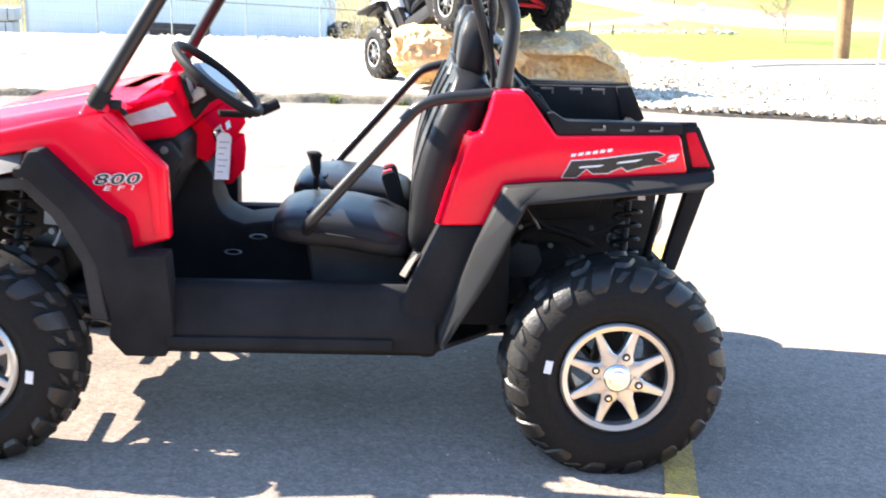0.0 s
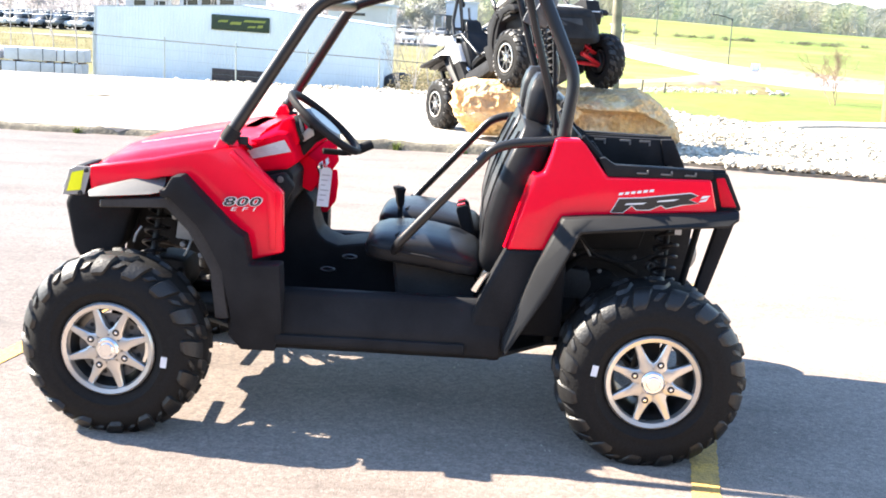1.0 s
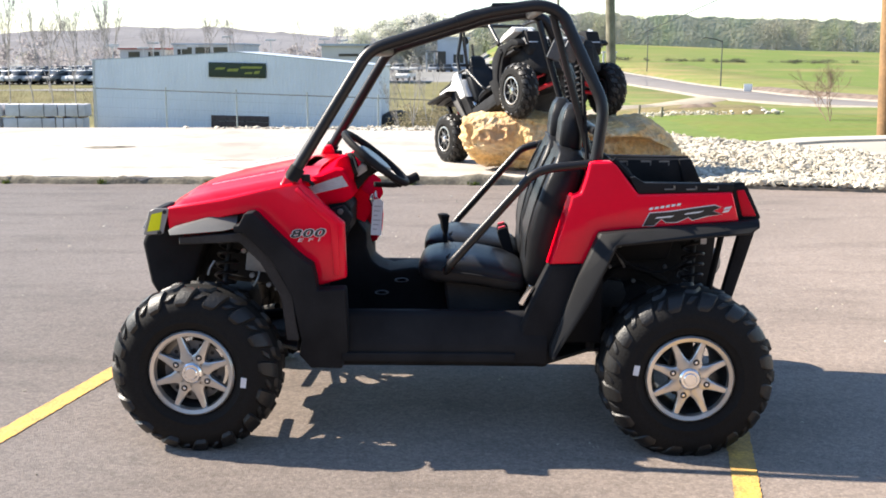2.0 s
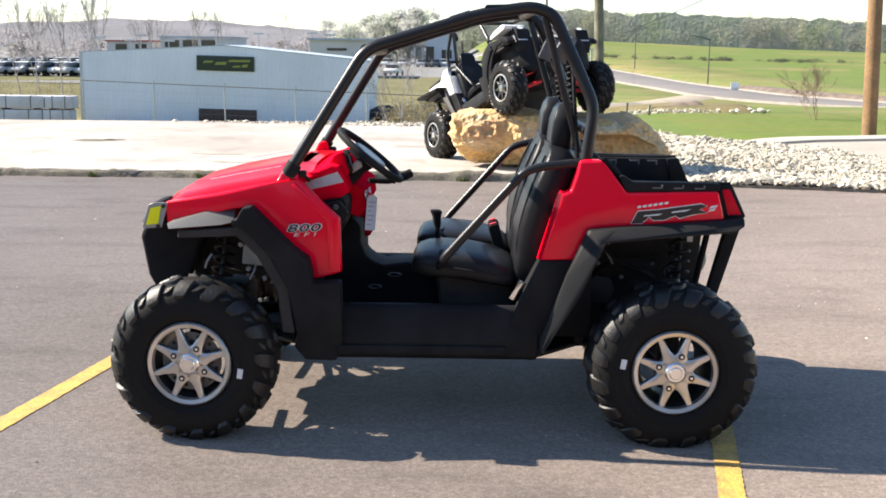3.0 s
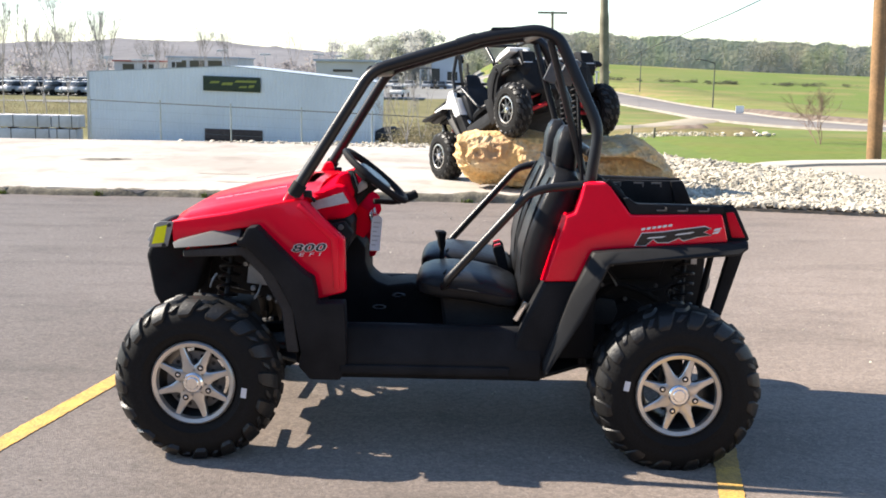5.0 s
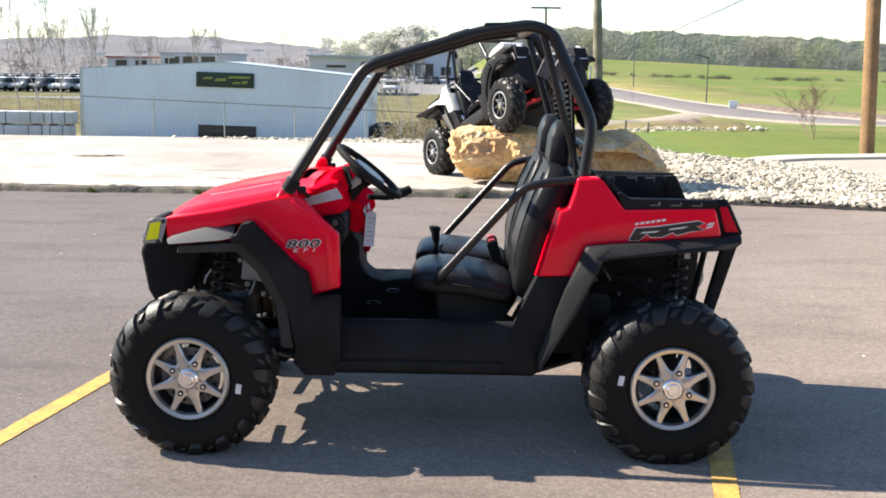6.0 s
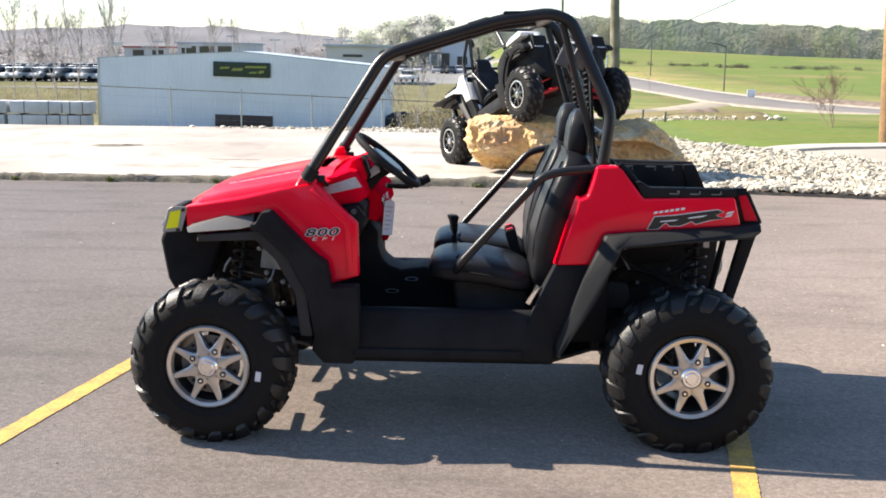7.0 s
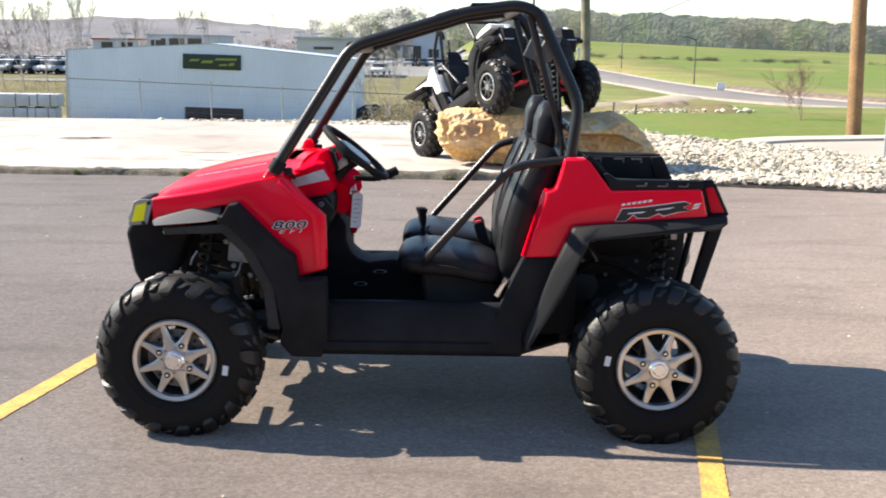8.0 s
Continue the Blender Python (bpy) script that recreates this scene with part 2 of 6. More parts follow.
ROAD = material("road_surface", (0.165, 0.148, 0.138), 0.9, vary=0.1, scale=0.3, fine=8, bump=0.1)
LANE = material("beige_gravel_lane", (0.3, 0.255, 0.19), 0.9, vary=0.15, scale=0.4, fine=8, bump=0.2)
DRIVE = material("pale_driveway", (0.34, 0.305, 0.255), 0.85, vary=0.1, scale=0.8, fine=20, bump=0.2)
DRIVE_KERB = material("pale_concrete_edge", (0.42, 0.385, 0.33), 0.9, vary=0.1, scale=1, fine=8, bump=0.1)
PALE_KERB = material("concrete_kerb", (0.25, 0.225, 0.19), 0.9, vary=0.1, scale=1, fine=8, bump=0.1)
SIDING = material("blue_grey_siding", (0.7, 0.73, 0.785), 0.55, vary=0.06, scale=0.3, fine=9, bump=0.05)
ROOFING = material("pale_metal_roof", (0.36, 0.41, 0.48), 0.5, vary=0.08, scale=0.4, fine=6, bump=0.05)
SIGN_GREEN = material("dark_green_sign", (0.012, 0.03, 0.014), 0.5, vary=0.2, bump=0.0)
SIGN_PRINT = material("yellow_green_print", (0.26, 0.285, 0.05), 0.6, vary=0.1, bump=0.0)
BROWN = material("brown_door_paint", (0.075, 0.05, 0.045), 0.7, vary=0.2, fine=10, bump=0.1)
WOOD = material("weathered_pole_wood", (0.25, 0.14, 0.06), 0.85, vary=0.3, scale=2, fine=24, bump=0.5, tint=(0.2, 0.12, 0.06))
GREY_WOOD = material("grey_pole_wood", (0.2, 0.18, 0.13), 0.9, vary=0.25, scale=2, fine=24, bump=0.4)
LAMP_POST = material("dark_lamp_post", (0.07, 0.072, 0.07), 0.6, vary=0.15, bump=0.05)
STEEL = material("galvanised_steel", (0.4, 0.41, 0.42), 0.5, metal=0.5, vary=0.1, bump=0.05)
BARK = material("pale_bark", (0.34, 0.315, 0.305), 0.9, vary=0.25, scale=2, fine=20, bump=0.3)
TWIG = material("red_brown_twig", (0.2, 0.13, 0.095), 0.9, vary=0.2, scale=3, fine=30, bump=0.2)
BUD = material("spring_leaf", (0.17, 0.2, 0.08), 0.8, vary=0.2, scale=0.08, fine=1.0, bump=0.0, tint=(0.22, 0.19, 0.11), object_random=0.35)
# Distance haze on the woods is put into this paler base colour.
WOODS = overlay(material("haze_pale_woodland", (0.36, 0.365, 0.31), 0.95, vary=0.06, scale=0.03, fine=0.5, bump=0.0, tint=(0.37, 0.345, 0.325), spec=0.05), (((1, 1, .6), .16, .48, .6, (0.4, 0.43, 0.27), .7), ((1, 1, .5), .11, .55, .66, (0.43, 0.39, 0.3), .7), ((1, 1, .07), .9, .52, .62, (0.27, 0.27, 0.255), .38), ((1, 1, .09), 1.6, .55, .64, (0.47, 0.46, 0.42), .28)))
def leafy(m, share=0.45):
    """Lets part of the sunlight through thin leaves."""
    nt = m.node_tree
    b = nt.nodes["Principled BSDF"]
    tr, mx = nt.nodes.new("ShaderNodeBsdfTranslucent"), nt.nodes.new("ShaderNodeMixShader")
    mx.inputs[0].default_value = share
    nt.links.new(b.inputs["Base Color"].links[0].from_socket, tr.inputs["Color"])
    nt.links.new(b.outputs[0], mx.inputs[1])
    nt.links.new(tr.outputs[0], mx.inputs[2])
    nt.links.new(mx.outputs[0], nt.nodes["Material Output"].inputs["Surface"])
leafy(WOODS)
# Outer crowns, also paled in colour to stand for haze.
CROWNS = overlay(material("haze_pale_crowns", (0.36, 0.365, 0.3), 0.95, vary=0.06, scale=0.03, fine=0.5, bump=0.0, tint=(0.37, 0.345, 0.32), spec=0.05), (((1, 1, .6), .16, .48, .6, (0.39, 0.43, 0.24), .75), ((1, 1, .5), .11, .55, .66, (0.43, 0.37, 0.28), .7)))
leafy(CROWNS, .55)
leafy(BUD)
# Clump foliage: the haze in front of it is painted as pale grey-green.
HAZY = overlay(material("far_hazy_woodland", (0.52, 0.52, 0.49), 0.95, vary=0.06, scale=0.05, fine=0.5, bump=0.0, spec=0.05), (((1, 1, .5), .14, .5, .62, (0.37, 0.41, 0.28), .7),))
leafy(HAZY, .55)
# Hill woods in pale lilac grey, a colour that stands for air haze.
HILL = material("haze_pale_hill_woods", (0.34, 0.335, 0.36), 0.95, vary=0.15, scale=0.01, fine=0.1, bump=0.0, spec=0.1)
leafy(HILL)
TOWN = material("far_town_ground", (0.17, 0.165, 0.165), 0.9, vary=0.2, scale=0.02, fine=0.2, bump=0.1, tint=(0.14, 0.14, 0.12))
# Grey-mauve base colour carries the haze over the town.
TOWN_TREES = overlay(material("town_trees", (0.31, 0.29, 0.295), 0.95, vary=0.08, scale=0.05, fine=0.5, bump=0.0, spec=0.05), (((1, 1, .5), .1, .55, .66, (0.29, 0.31, 0.22), .6),))
leafy(TOWN_TREES, .55)
DRY = material("dry_rough_grass", (0.155, 0.14, 0.072), 0.95, vary=0.25, scale=0.25, fine=3.0, bump=0.5, tint=(0.115, 0.115, 0.055), spec=0.08)
BRUSH = material("dry_brush", (0.23, 0.185, 0.125), 0.9, vary=0.2, scale=0.3, fine=3, bump=0.0, tint=(0.15, 0.14, 0.08), object_random=0.3)
leafy(BRUSH, 0.5)
TARP = material("dark_tarpaulin", (0.018, 0.02, 0.026), 0.6, vary=0.2, scale=2, fine=20, bump=0.3)
SCRUB = material("dark_scrub", (0.095, 0.1, 0.055), 0.9, vary=0.2, scale=0.3, fine=2, bump=0.0, object_random=0.2)
WRAP = material("white_wrapping", (0.56, 0.55, 0.58), 0.5, vary=0.1, scale=1, fine=6, bump=0.3)
GLASS_DARK = material("dark_window", (0.02, 0.025, 0.03), 0.1, vary=0.05, bump=0.0)
CAR_PAINTS = [material("car_paint", c, 0.3, vary=0.04, bump=0.0, coat=0.4) for c in
              ((0.6, 0.6, 0.6), (0.05, 0.055, 0.06), (0.3, 0.31, 0.33), (0.13, 0.14, 0.165), (0.7, 0.7, 0.7))]
FRONT = material("unseen_wall_brown", (0.1, 0.09, 0.08), 0.8, vary=0.15, scale=0.6, fine=14, bump=0.2)
BRICK_RED = material("red_fascia", (0.3, 0.05, 0.04), 0.7, vary=0.15, bump=0.0)
OFFWHITE = material("offwhite_cladding", (0.5, 0.5, 0.5), 0.6, vary=0.08, scale=0.3, bump=0.0)

# ---- mesh helpers ----
def finish(bm, name, smooth=None):
    me = bpy.data.meshes.new(name)
    bmesh.ops.recalc_face_normals(bm, faces=bm.faces)
    bm.to_mesh(me)
    bm.free()
    if smooth:
        for p in me.polygons:
            p.use_smooth = True
        me.set_sharp_from_angle(angle=radians(smooth))
    return me

def part(name, bm, mat, parent=None, label="", smooth=35):
    me = finish(bm, name, smooth)
    me.materials.append(mat)
    ob = new(name, me)
    ob.parent = parent
    return tagged(ob, label)

def thing(name, label, category, m=None, group="", kind=""):
    ob = new(name)
    ob.empty_display_size = 0.2
    ob.matrix_world = m or Matrix()
    return tagged(ob, label, category, group, kind)

def solid(name, bm, mat, label, category="", group="", kind="", m=None, smooth=35):
    ob = part(name, bm, mat, None, "", smooth)
    if m:
        ob.matrix_world = m
    return tagged(ob, label, category, group, kind)

def flip(bm):
    """The mirror twin of bm across the machine's long middle plane."""
    twin = bm.copy()
    bmesh.ops.scale(twin, vec=(1, -1, 1), verts=twin.verts)
    bmesh.ops.reverse_faces(twin, faces=twin.faces)
    return twin

def pair(name, bm, mat, parent, label=""):
    twin = flip(bm)
    return part(name, bm, mat, parent, label), part(name, twin, mat, parent, label)

def bevel_all(bm, width, segments=2, angle=30):
    edges = [e for e in bm.edges if len(e.link_faces) == 2 and e.calc_face_angle(0) > radians(angle)]
    if edges and width > 0:
        bmesh.ops.bevel(bm, geom=edges, offset=width, segments=segments, profile=0.6, affect="EDGES", clamp_overlap=True)
    return bm

def slab(outline, y0, y1, bevel=0.008, segments=2, axis="y"):
    """An outline of (x, z) drawn out from y0 to y1 (axis x: (y, z) from x0 to x1; axis z: (x, y) from z0 to z1)."""
    bm = bmesh.new()
    def at(a, b, c):
        return {"y": (a, c, b), "x": (c, a, b), "z": (a, b, c)}[axis]
    lo = [bm.verts.new(at(a, b, y0)) for a, b in outline]
    hi = [bm.verts.new(at(a, b, y1)) for a, b in outline]
    n = len(outline)
    bm.faces.new(lo)
    bm.faces.new(hi[::-1])
    for i in range(n):
        bm.faces.new((lo[i], hi[i], hi[(i + 1) % n], lo[(i + 1) % n]))
    bmesh.ops.recalc_face_normals(bm, faces=bm.faces)
    return bevel_all(bm, bevel, segments)

def block(x0, x1, y0, y1, z0, z1, bevel=0.006, segments=2):
    return slab([(x0, z0), (x1, z0), (x1, z1), (x0, z1)], y0, y1, bevel, segments)

def join(*bms):
    out = bmesh.new()
    for b in bms:
        me = bpy.data.meshes.new("scratch")
        b.to_mesh(me)
        b.free()
        out.from_mesh(me)
        bpy.data.meshes.remove(me)
    return out

def moved(bm, m):
    bmesh.ops.transform(bm, matrix=m, verts=bm.verts)
    return bm

def rounded(points, radius, steps=5):
    """A line through points with its corners rounded off."""
    pts = [Vector(p) for p in points]
    out = [pts[0]]
    for a, b, c in zip(pts, pts[1:], pts[2:]):
        u, v = (a - b), (c - b)
        d = min(radius, u.length * 0.45, v.length * 0.45)
        p, q = b + u.normalized() * d, b + v.normalized() * d
        for i in range(steps + 1):
            t = i / steps
            out.append(p.lerp(b, t).lerp(b.lerp(q, t), t))
    out.append(pts[-1])
    return out

def tube(points, r, radius=0.08, sides=12, steps=5, taper=None):
    """A round bar along a line with rounded bends."""
    pts = rounded(points, radius, steps) if len(points) > 2 else [Vector(p) for p in points]
    bm = bmesh.new()
    rings, up = [], None
    for i, p in enumerate(pts):
        d = (pts[min(i + 1, len(pts) - 1)] - pts[max(i - 1, 0)]).normalized()
        if up is None:
            up = d.orthogonal().normalized()
        up = (up - d * up.dot(d)).normalized()
        side = d.cross(up)
        rr = r if taper is None else r + (taper - r) * i / (len(pts) - 1)
        rings.append([bm.verts.new(p + (up * math.cos(a) + side * math.sin(a)) * rr)
                      for a in (2 * math.pi * k / sides for k in range(sides))])
    for a, b in zip(rings, rings[1:]):
        for k in range(sides):
            bm.faces.new((a[k], a[(k + 1) % sides], b[(k + 1) % sides], b[k]))
    bm.faces.new(rings[0][::-1])
    bm.faces.new(rings[-1])
    return bm

def lathe(profile, sides=48, closed=True):
    """A profile of (radius, y) turned about the y axis."""
    bm = bmesh.new()
    rings = [[bm.verts.new((r * math.cos(a), y, r * math.sin(a))) for a in (2 * math.pi * k / sides for k in range(sides))]
             for r, y in profile]
    n = len(rings)
    for i in range(n if closed else n - 1):
        a, b = rings[i], rings[(i + 1) % n]
        for k in range(sides):
            bm.faces.new((a[k], a[(k + 1) % sides], b[(k + 1) % sides], b[k]))
    return bm

def disc(r, y0, y1, bevel=0.003, sides=24):
    return bevel_all(slab([(r * math.cos(2 * math.pi * k / sides), r * math.sin(2 * math.pi * k / sides)) for k in range(sides)], y0, y1, 0), bevel, 1, 50)

def coil(a, b, r, wire, turns, sides=6):
    a, b = Vector(a), Vector(b)
    d = (b - a).normalized()
    u = d.orthogonal().normalized()
    v = d.cross(u)
    n = turns * 12
    pts = [a.lerp(b, i / n) + (u * math.cos(i * math.tau / 12) + v * math.sin(i * math.tau / 12)) * r for i in range(n + 1)]
    bm = bmesh.new()
    rings = []
    for i, p in enumerate(pts):
        t = (pts[min(i + 1, n)] - pts[max(i - 1, 0)]).normalized()
        o = (a.lerp(b, i / n) - p).normalized()
        s = t.cross(o)
        rings.append([bm.verts.new(p + (o * math.cos(q) + s * math.sin(q)) * wire) for q in (math.tau * k / sides for k in range(sides))])
    for p, q in zip(rings, rings[1:]):
        for k in range(sides):
            bm.faces.new((p[k], p[(k + 1) % sides], q[(k + 1) % sides], q[k]))
    return bm

def loft(sections, cap=True):
    bm = bmesh.new()
    rings = [[bm.verts.new(p) for p in s] for s in sections]
    n = len(rings[0])
    for a, b in zip(rings, rings[1:]):
        for k in range(n):
            bm.faces.new((a[k], a[(k + 1) % n], b[(k + 1) % n], b[k]))
    if cap:
        bm.faces.new(rings[0][::-1])
        bm.faces.new(rings[-1])
    return bm

def lettering(text, size, m, mat, parent, name, squeeze=1.0, depth=0.0012, swell=0.0):
    """Words in the built-in font as a flat mesh."""
    cu = bpy.data.curves.new("scratch", "FONT")
    cu.body, cu.size, cu.extrude, cu.shear = text, size, depth, 0.25
    cu.space_character, cu.offset = 1.12, swell
    ob = bpy.data.objects.new("scratch", cu)
    scene.collection.objects.link(ob)
    me = bpy.data.meshes.new_from_object(ob.evaluated_get(bpy.context.evaluated_depsgraph_get()))
    bpy.data.objects.remove(ob)
    me.transform(m @ Matrix.Diagonal((squeeze, 1, 1, 1)))
    me.materials.clear()
    me.materials.append(mat)
    out = new(name, me)
    out.parent = parent
    return out

# ---- ground ----
def smooth(a, b, v):
    t = min(1, max(0, (v - a) / (b - a)))
    return t * t * (3 - 2 * t)

def height(x, y):
    """The lie of the land: level lot, a fall behind it, meadow rising to woods, hills far off."""
    right = smooth(-4, 9, x)
    z = -0.08
    fall = -3.3 + 1.5 * right
    z += (fall + 0.08) * smooth(17.5 + 2.5 * right, 32 + 38 * right, y)
    meadow = smooth(105, 260, y) * (5.2 - 0.03 * (x - 33)) * right
    bank = smooth(72, 120, y) * 1.25 * (1 - right)
    z += meadow + bank
    z += smooth(330, 1400, y) * 8 * smooth(-100, 150, x)
    if y > 24:
        z += 0.35 * noise.noise((x * 0.03, y * 0.03, 0.0)) * smooth(24, 60, y)
    return z

def sheet(xs, ys, f):
    bm = bmesh.new()
    grid = [[bm.verts.new((x, y, f(x, y))) for x in xs] for y in ys]
    for r0, r1 in zip(grid, grid[1:]):
        for i in range(len(xs) - 1):
            bm.faces.new((r0[i], r0[i + 1], r1[i + 1], r1[i]))
    return bm

def spread(a, b, n, power=2.2):
    return [a + (b - a) * (i / n) ** power for i in range(n + 1)]

xs = sorted({-x for x in spread(0, 2500, 60, 2.6)} | set(spread(0, 2500, 60, 2.6)))
ys = sorted({-y for y in spread(0, 800, 14, 2.0)} | set(spread(0, 3000, 130, 2.4)))
ground = solid("ground", sheet(xs, ys, height), GRASS, "spring meadow grass falling away behind the lot, rising to woods", kind="structure", smooth=60)

lot = solid("pavement", slab([(-45, -40), (45, -40), (45, 7.0), (7.0, 7.6), (5.0, 7.95), (3.6, 8.25), (2.5, 8.45), (-45, 8.55)], -0.3, 0.0, 0, axis="z"), ASPHALT,
            "worn grey asphalt parking lot in sunshine", kind="structure")

def painted_line(pts, width):
    bm = bmesh.new()
    a, b = Vector(pts[0]), Vector(pts[1])
    d = (b - a).normalized()
    s = Vector((-d.y, d.x)) * width / 2
    rnd = random.Random(3)
    n = 240
    rows = [[bm.verts.new((*(a.lerp(b, i / n) + s * k * (1 + rnd.uniform(-0.09, 0.06))), 0.004)) for k in (-1, 1)] for i in range(n + 1)]
    for p, q in zip(rows, rows[1:]):
        bm.faces.new((p[0], p[1], q[1], q[0]))
    return bm
for a, b in (((-1.965, -1.3), (-1.15, 3.4)), ((0.885, -2.5), (1.72, 2.2))):
    solid("parking_line", painted_line((a, b), 0.1), YELLOW_LINE, "worn yellow painted parking line on asphalt", "parking line", "parking bay lines", "structure")

def dealership():
    """Unseen plain low wall closing the lot behind the camera, added to block skylight."""
    root = thing("unseen_wall_south", "unseen brown-grey building front added to block skylight", "building", pose(0, -15, 0), kind="structure")
    part("wall", block(-26, 24, -.4, 0, -.1, 4.6, .02), FRONT, root)
    part("parapet", block(-26.1, 24.1, -.55, .06, 4.6, 4.85, .03), FRONT, root)
dealership()

# raised concrete apron behind the lot, with a rough dirty edge
def apron():
    rnd = random.Random(5)
    near = [(-40 + 0.35 * i, 8.42 + 0.03 * math.sin(i * 0.9) + rnd.uniform(-0.05, 0.05)) for i in range(121)]
    return slab(near + [(3.4, 11.0), (3.6, 15.0), (2.5, 17.3), (-2.0, 17.6), (-9, 17.3), (-40, 17.0)], -0.4, 0.08, 0, axis="z")
solid("concrete_apron", apron(), CONCRETE, "pale raised concrete apron with a rough broken edge", kind="structure")
def kerb_strip():
    rnd = random.Random(8)
    bms = bmesh.new()
    rows = []
    for i in range(480):
        x = -40 + i * 0.088
        y = 8.38 + 0.02 * math.sin(i * .31) + rnd.uniform(-.015, .015)
        grow = 0.6 + 0.4 * smooth(-5, 0, x)
        h = (0.088 + 0.025 * noise.noise((x * 2.1, 0, 0)) + rnd.uniform(-.008, .012)) * (0.85 + .3 * smooth(-4, 0, x))
        w = 0.03 + rnd.uniform(0, .03) * grow
        rows.append([bms.verts.new(p) for p in ((x, y - w - 0.02, -0.02), (x, y - w * 0.7, h * 0.5), (x, y - 0.005, h), (x, y + 0.05 + rnd.uniform(0, .03), h + 0.004), (x, y + 0.12, 0.06))])
    for p, q in zip(rows, rows[1:]):
        for k in range(4):
            bms.faces.new((p[k], p[k + 1], q[k + 1], q[k]))
    return bms
solid("kerb", kerb_strip(), KERB, "low crumbling dirty kerb along the concrete apron", kind="structure", smooth=80)
solid("driveway", slab([(4.8, 13.2), (6.2, 10.5), (8, 8.9), (14, 7.4), (40, 6.5), (40, 14), (16, 16.6), (8.5, 15.4), (7.1, 14.9), (6.5, 14.7), (5.85, 14.25), (5.2, 13.6)], -0.35, 0.015, 0, axis="z"), DRIVE,
      "grey driveway beyond the loose stones", kind="structure")
solid("driveway_kerb", slab([(4.75, 13.3), (5.2, 13.65), (5.85, 14.3), (6.5, 14.75), (7.1, 14.95), (8.5, 15.45), (16, 16.65), (40, 14.05), (40, 14.4), (16, 17.05), (8.3, 16.1), (6.85, 15.6), (6.15, 15.35), (5.45, 14.8), (4.85, 14.05), (4.45, 13.6)], -0.3, 0.06, .015, axis="z"), DRIVE_KERB,
      "pale concrete kerb along the driveway", kind="structure")
def crack_lines():
    """Thin joints and cracks in the apron."""
    rnd = random.Random(17)
    bm = bmesh.new()
    for x0, y0, x1, y1 in ((-20, 13.6, 3.4, 13.4), (-5, 9.4, -1.5, 9.7), (-1, 12.1, 2.4, 11.6), (-9, 15.6, -3, 15.9)):
        n = 50
        rows = []
        for i in range(n + 1):
            t = i / n
            x, y = x0 + (x1 - x0) * t, y0 + (y1 - y0) * t
            o = .06 * noise.noise((x * 1.5, y * 1.5, 2))
            w = .004 + .014 * abs(noise.noise((x * 3, y * 3, 5)))
            d = Vector((x1 - x0, y1 - y0)).normalized()
            rows.append([bm.verts.new((x - d.y * (o + k * w), y + d.x * (o + k * w), .084)) for k in (-1, 1)])
        for p, q in zip(rows, rows[1:]):
            bm.faces.new((p[0], p[1], q[1], q[0]))
    return bm
def stain(cx, cy, a, b, seed):
    bm = bmesh.new()
    ring = [bm.verts.new((cx + a * math.cos(t) * (1 + .35 * noise.noise((math.cos(t) * 1.5, math.sin(t) * 1.5, seed))), cy + b * math.sin(t) * (1 + .5 * noise.noise((math.cos(t) * 2, math.sin(t) * 2, seed + 3))), .0845)) for t in (math.tau * k / 48 for k in range(48))]
    bm.faces.new(ring)
    return bm
for k, (cx, cy, a, b) in enumerate(((-5.8, 12.63, .36, .2), (-5.5, 12.75, .2, .12), (-7.4, 10.2, .5, .12), (-2.6, 9.5, .7, .1), (-3.4, 10.6, .35, .08))):
    solid("dirt_stain", stain(cx, cy, a, b, 5 + k), KERB if k < 2 else DIRT, "thin film of dirt on the concrete", kind="structure")
solid("apron_cracks", crack_lines(), KERB, "dirt-filled joints and cracks in the concrete", kind="structure")

# ---- the side-by-side machine: front towards -x, near (driver's) side towards -y ----
def tyre_profile(w, rim_r=0.168):
    """Radius and half width from the rim over the bulging sidewall to the crown."""
    h = w / 2
    big = .011 if w > .25 else .006
    return [(rim_r, h - .022), (.178, h - .009), (.19, h), (.205, h + .005), (.2075, h + .009), (.217, h + .0105), (.2195, h + .009), (.24, h + .012), (.26, h + .010),
            (.277, h + .004), (.291 + big * .3, h - .005), (.304 + big * .6, h - .017), (.314 + big, h - .032), (.32 + big, h * .56), (.325 + big, h * .4), (.329 + big, h * .25), (.3305 + big, h * .1)]

def tyre_mesh(w, rim_r=0.168):
    """The smooth carcass."""
    half = tyre_profile(w, rim_r)
    verts, faces = [], []
    prof = [(r, -y) for r, y in half] + [(r, y) for r, y in half[::-1]]
    segs = 96
    for r, y in prof:
        verts += [(r * math.cos(math.tau * k / segs), y, r * math.sin(math.tau * k / segs)) for k in range(segs)]
    n = len(prof)
    for a in range(n):
        b = (a + 1) % n
        faces += [(a * segs + k, a * segs + (k + 1) % segs, b * segs + (k + 1) % segs, b * segs + k) for k in range(segs)]
    return from_lists(verts, faces)

def from_lists(verts, faces):
    me = bpy.data.meshes.new("scratch")
    me.from_pydata(verts, [], faces)
    bm = bmesh.new()
    bm.from_mesh(me)
    bpy.data.meshes.remove(me)
    return bm

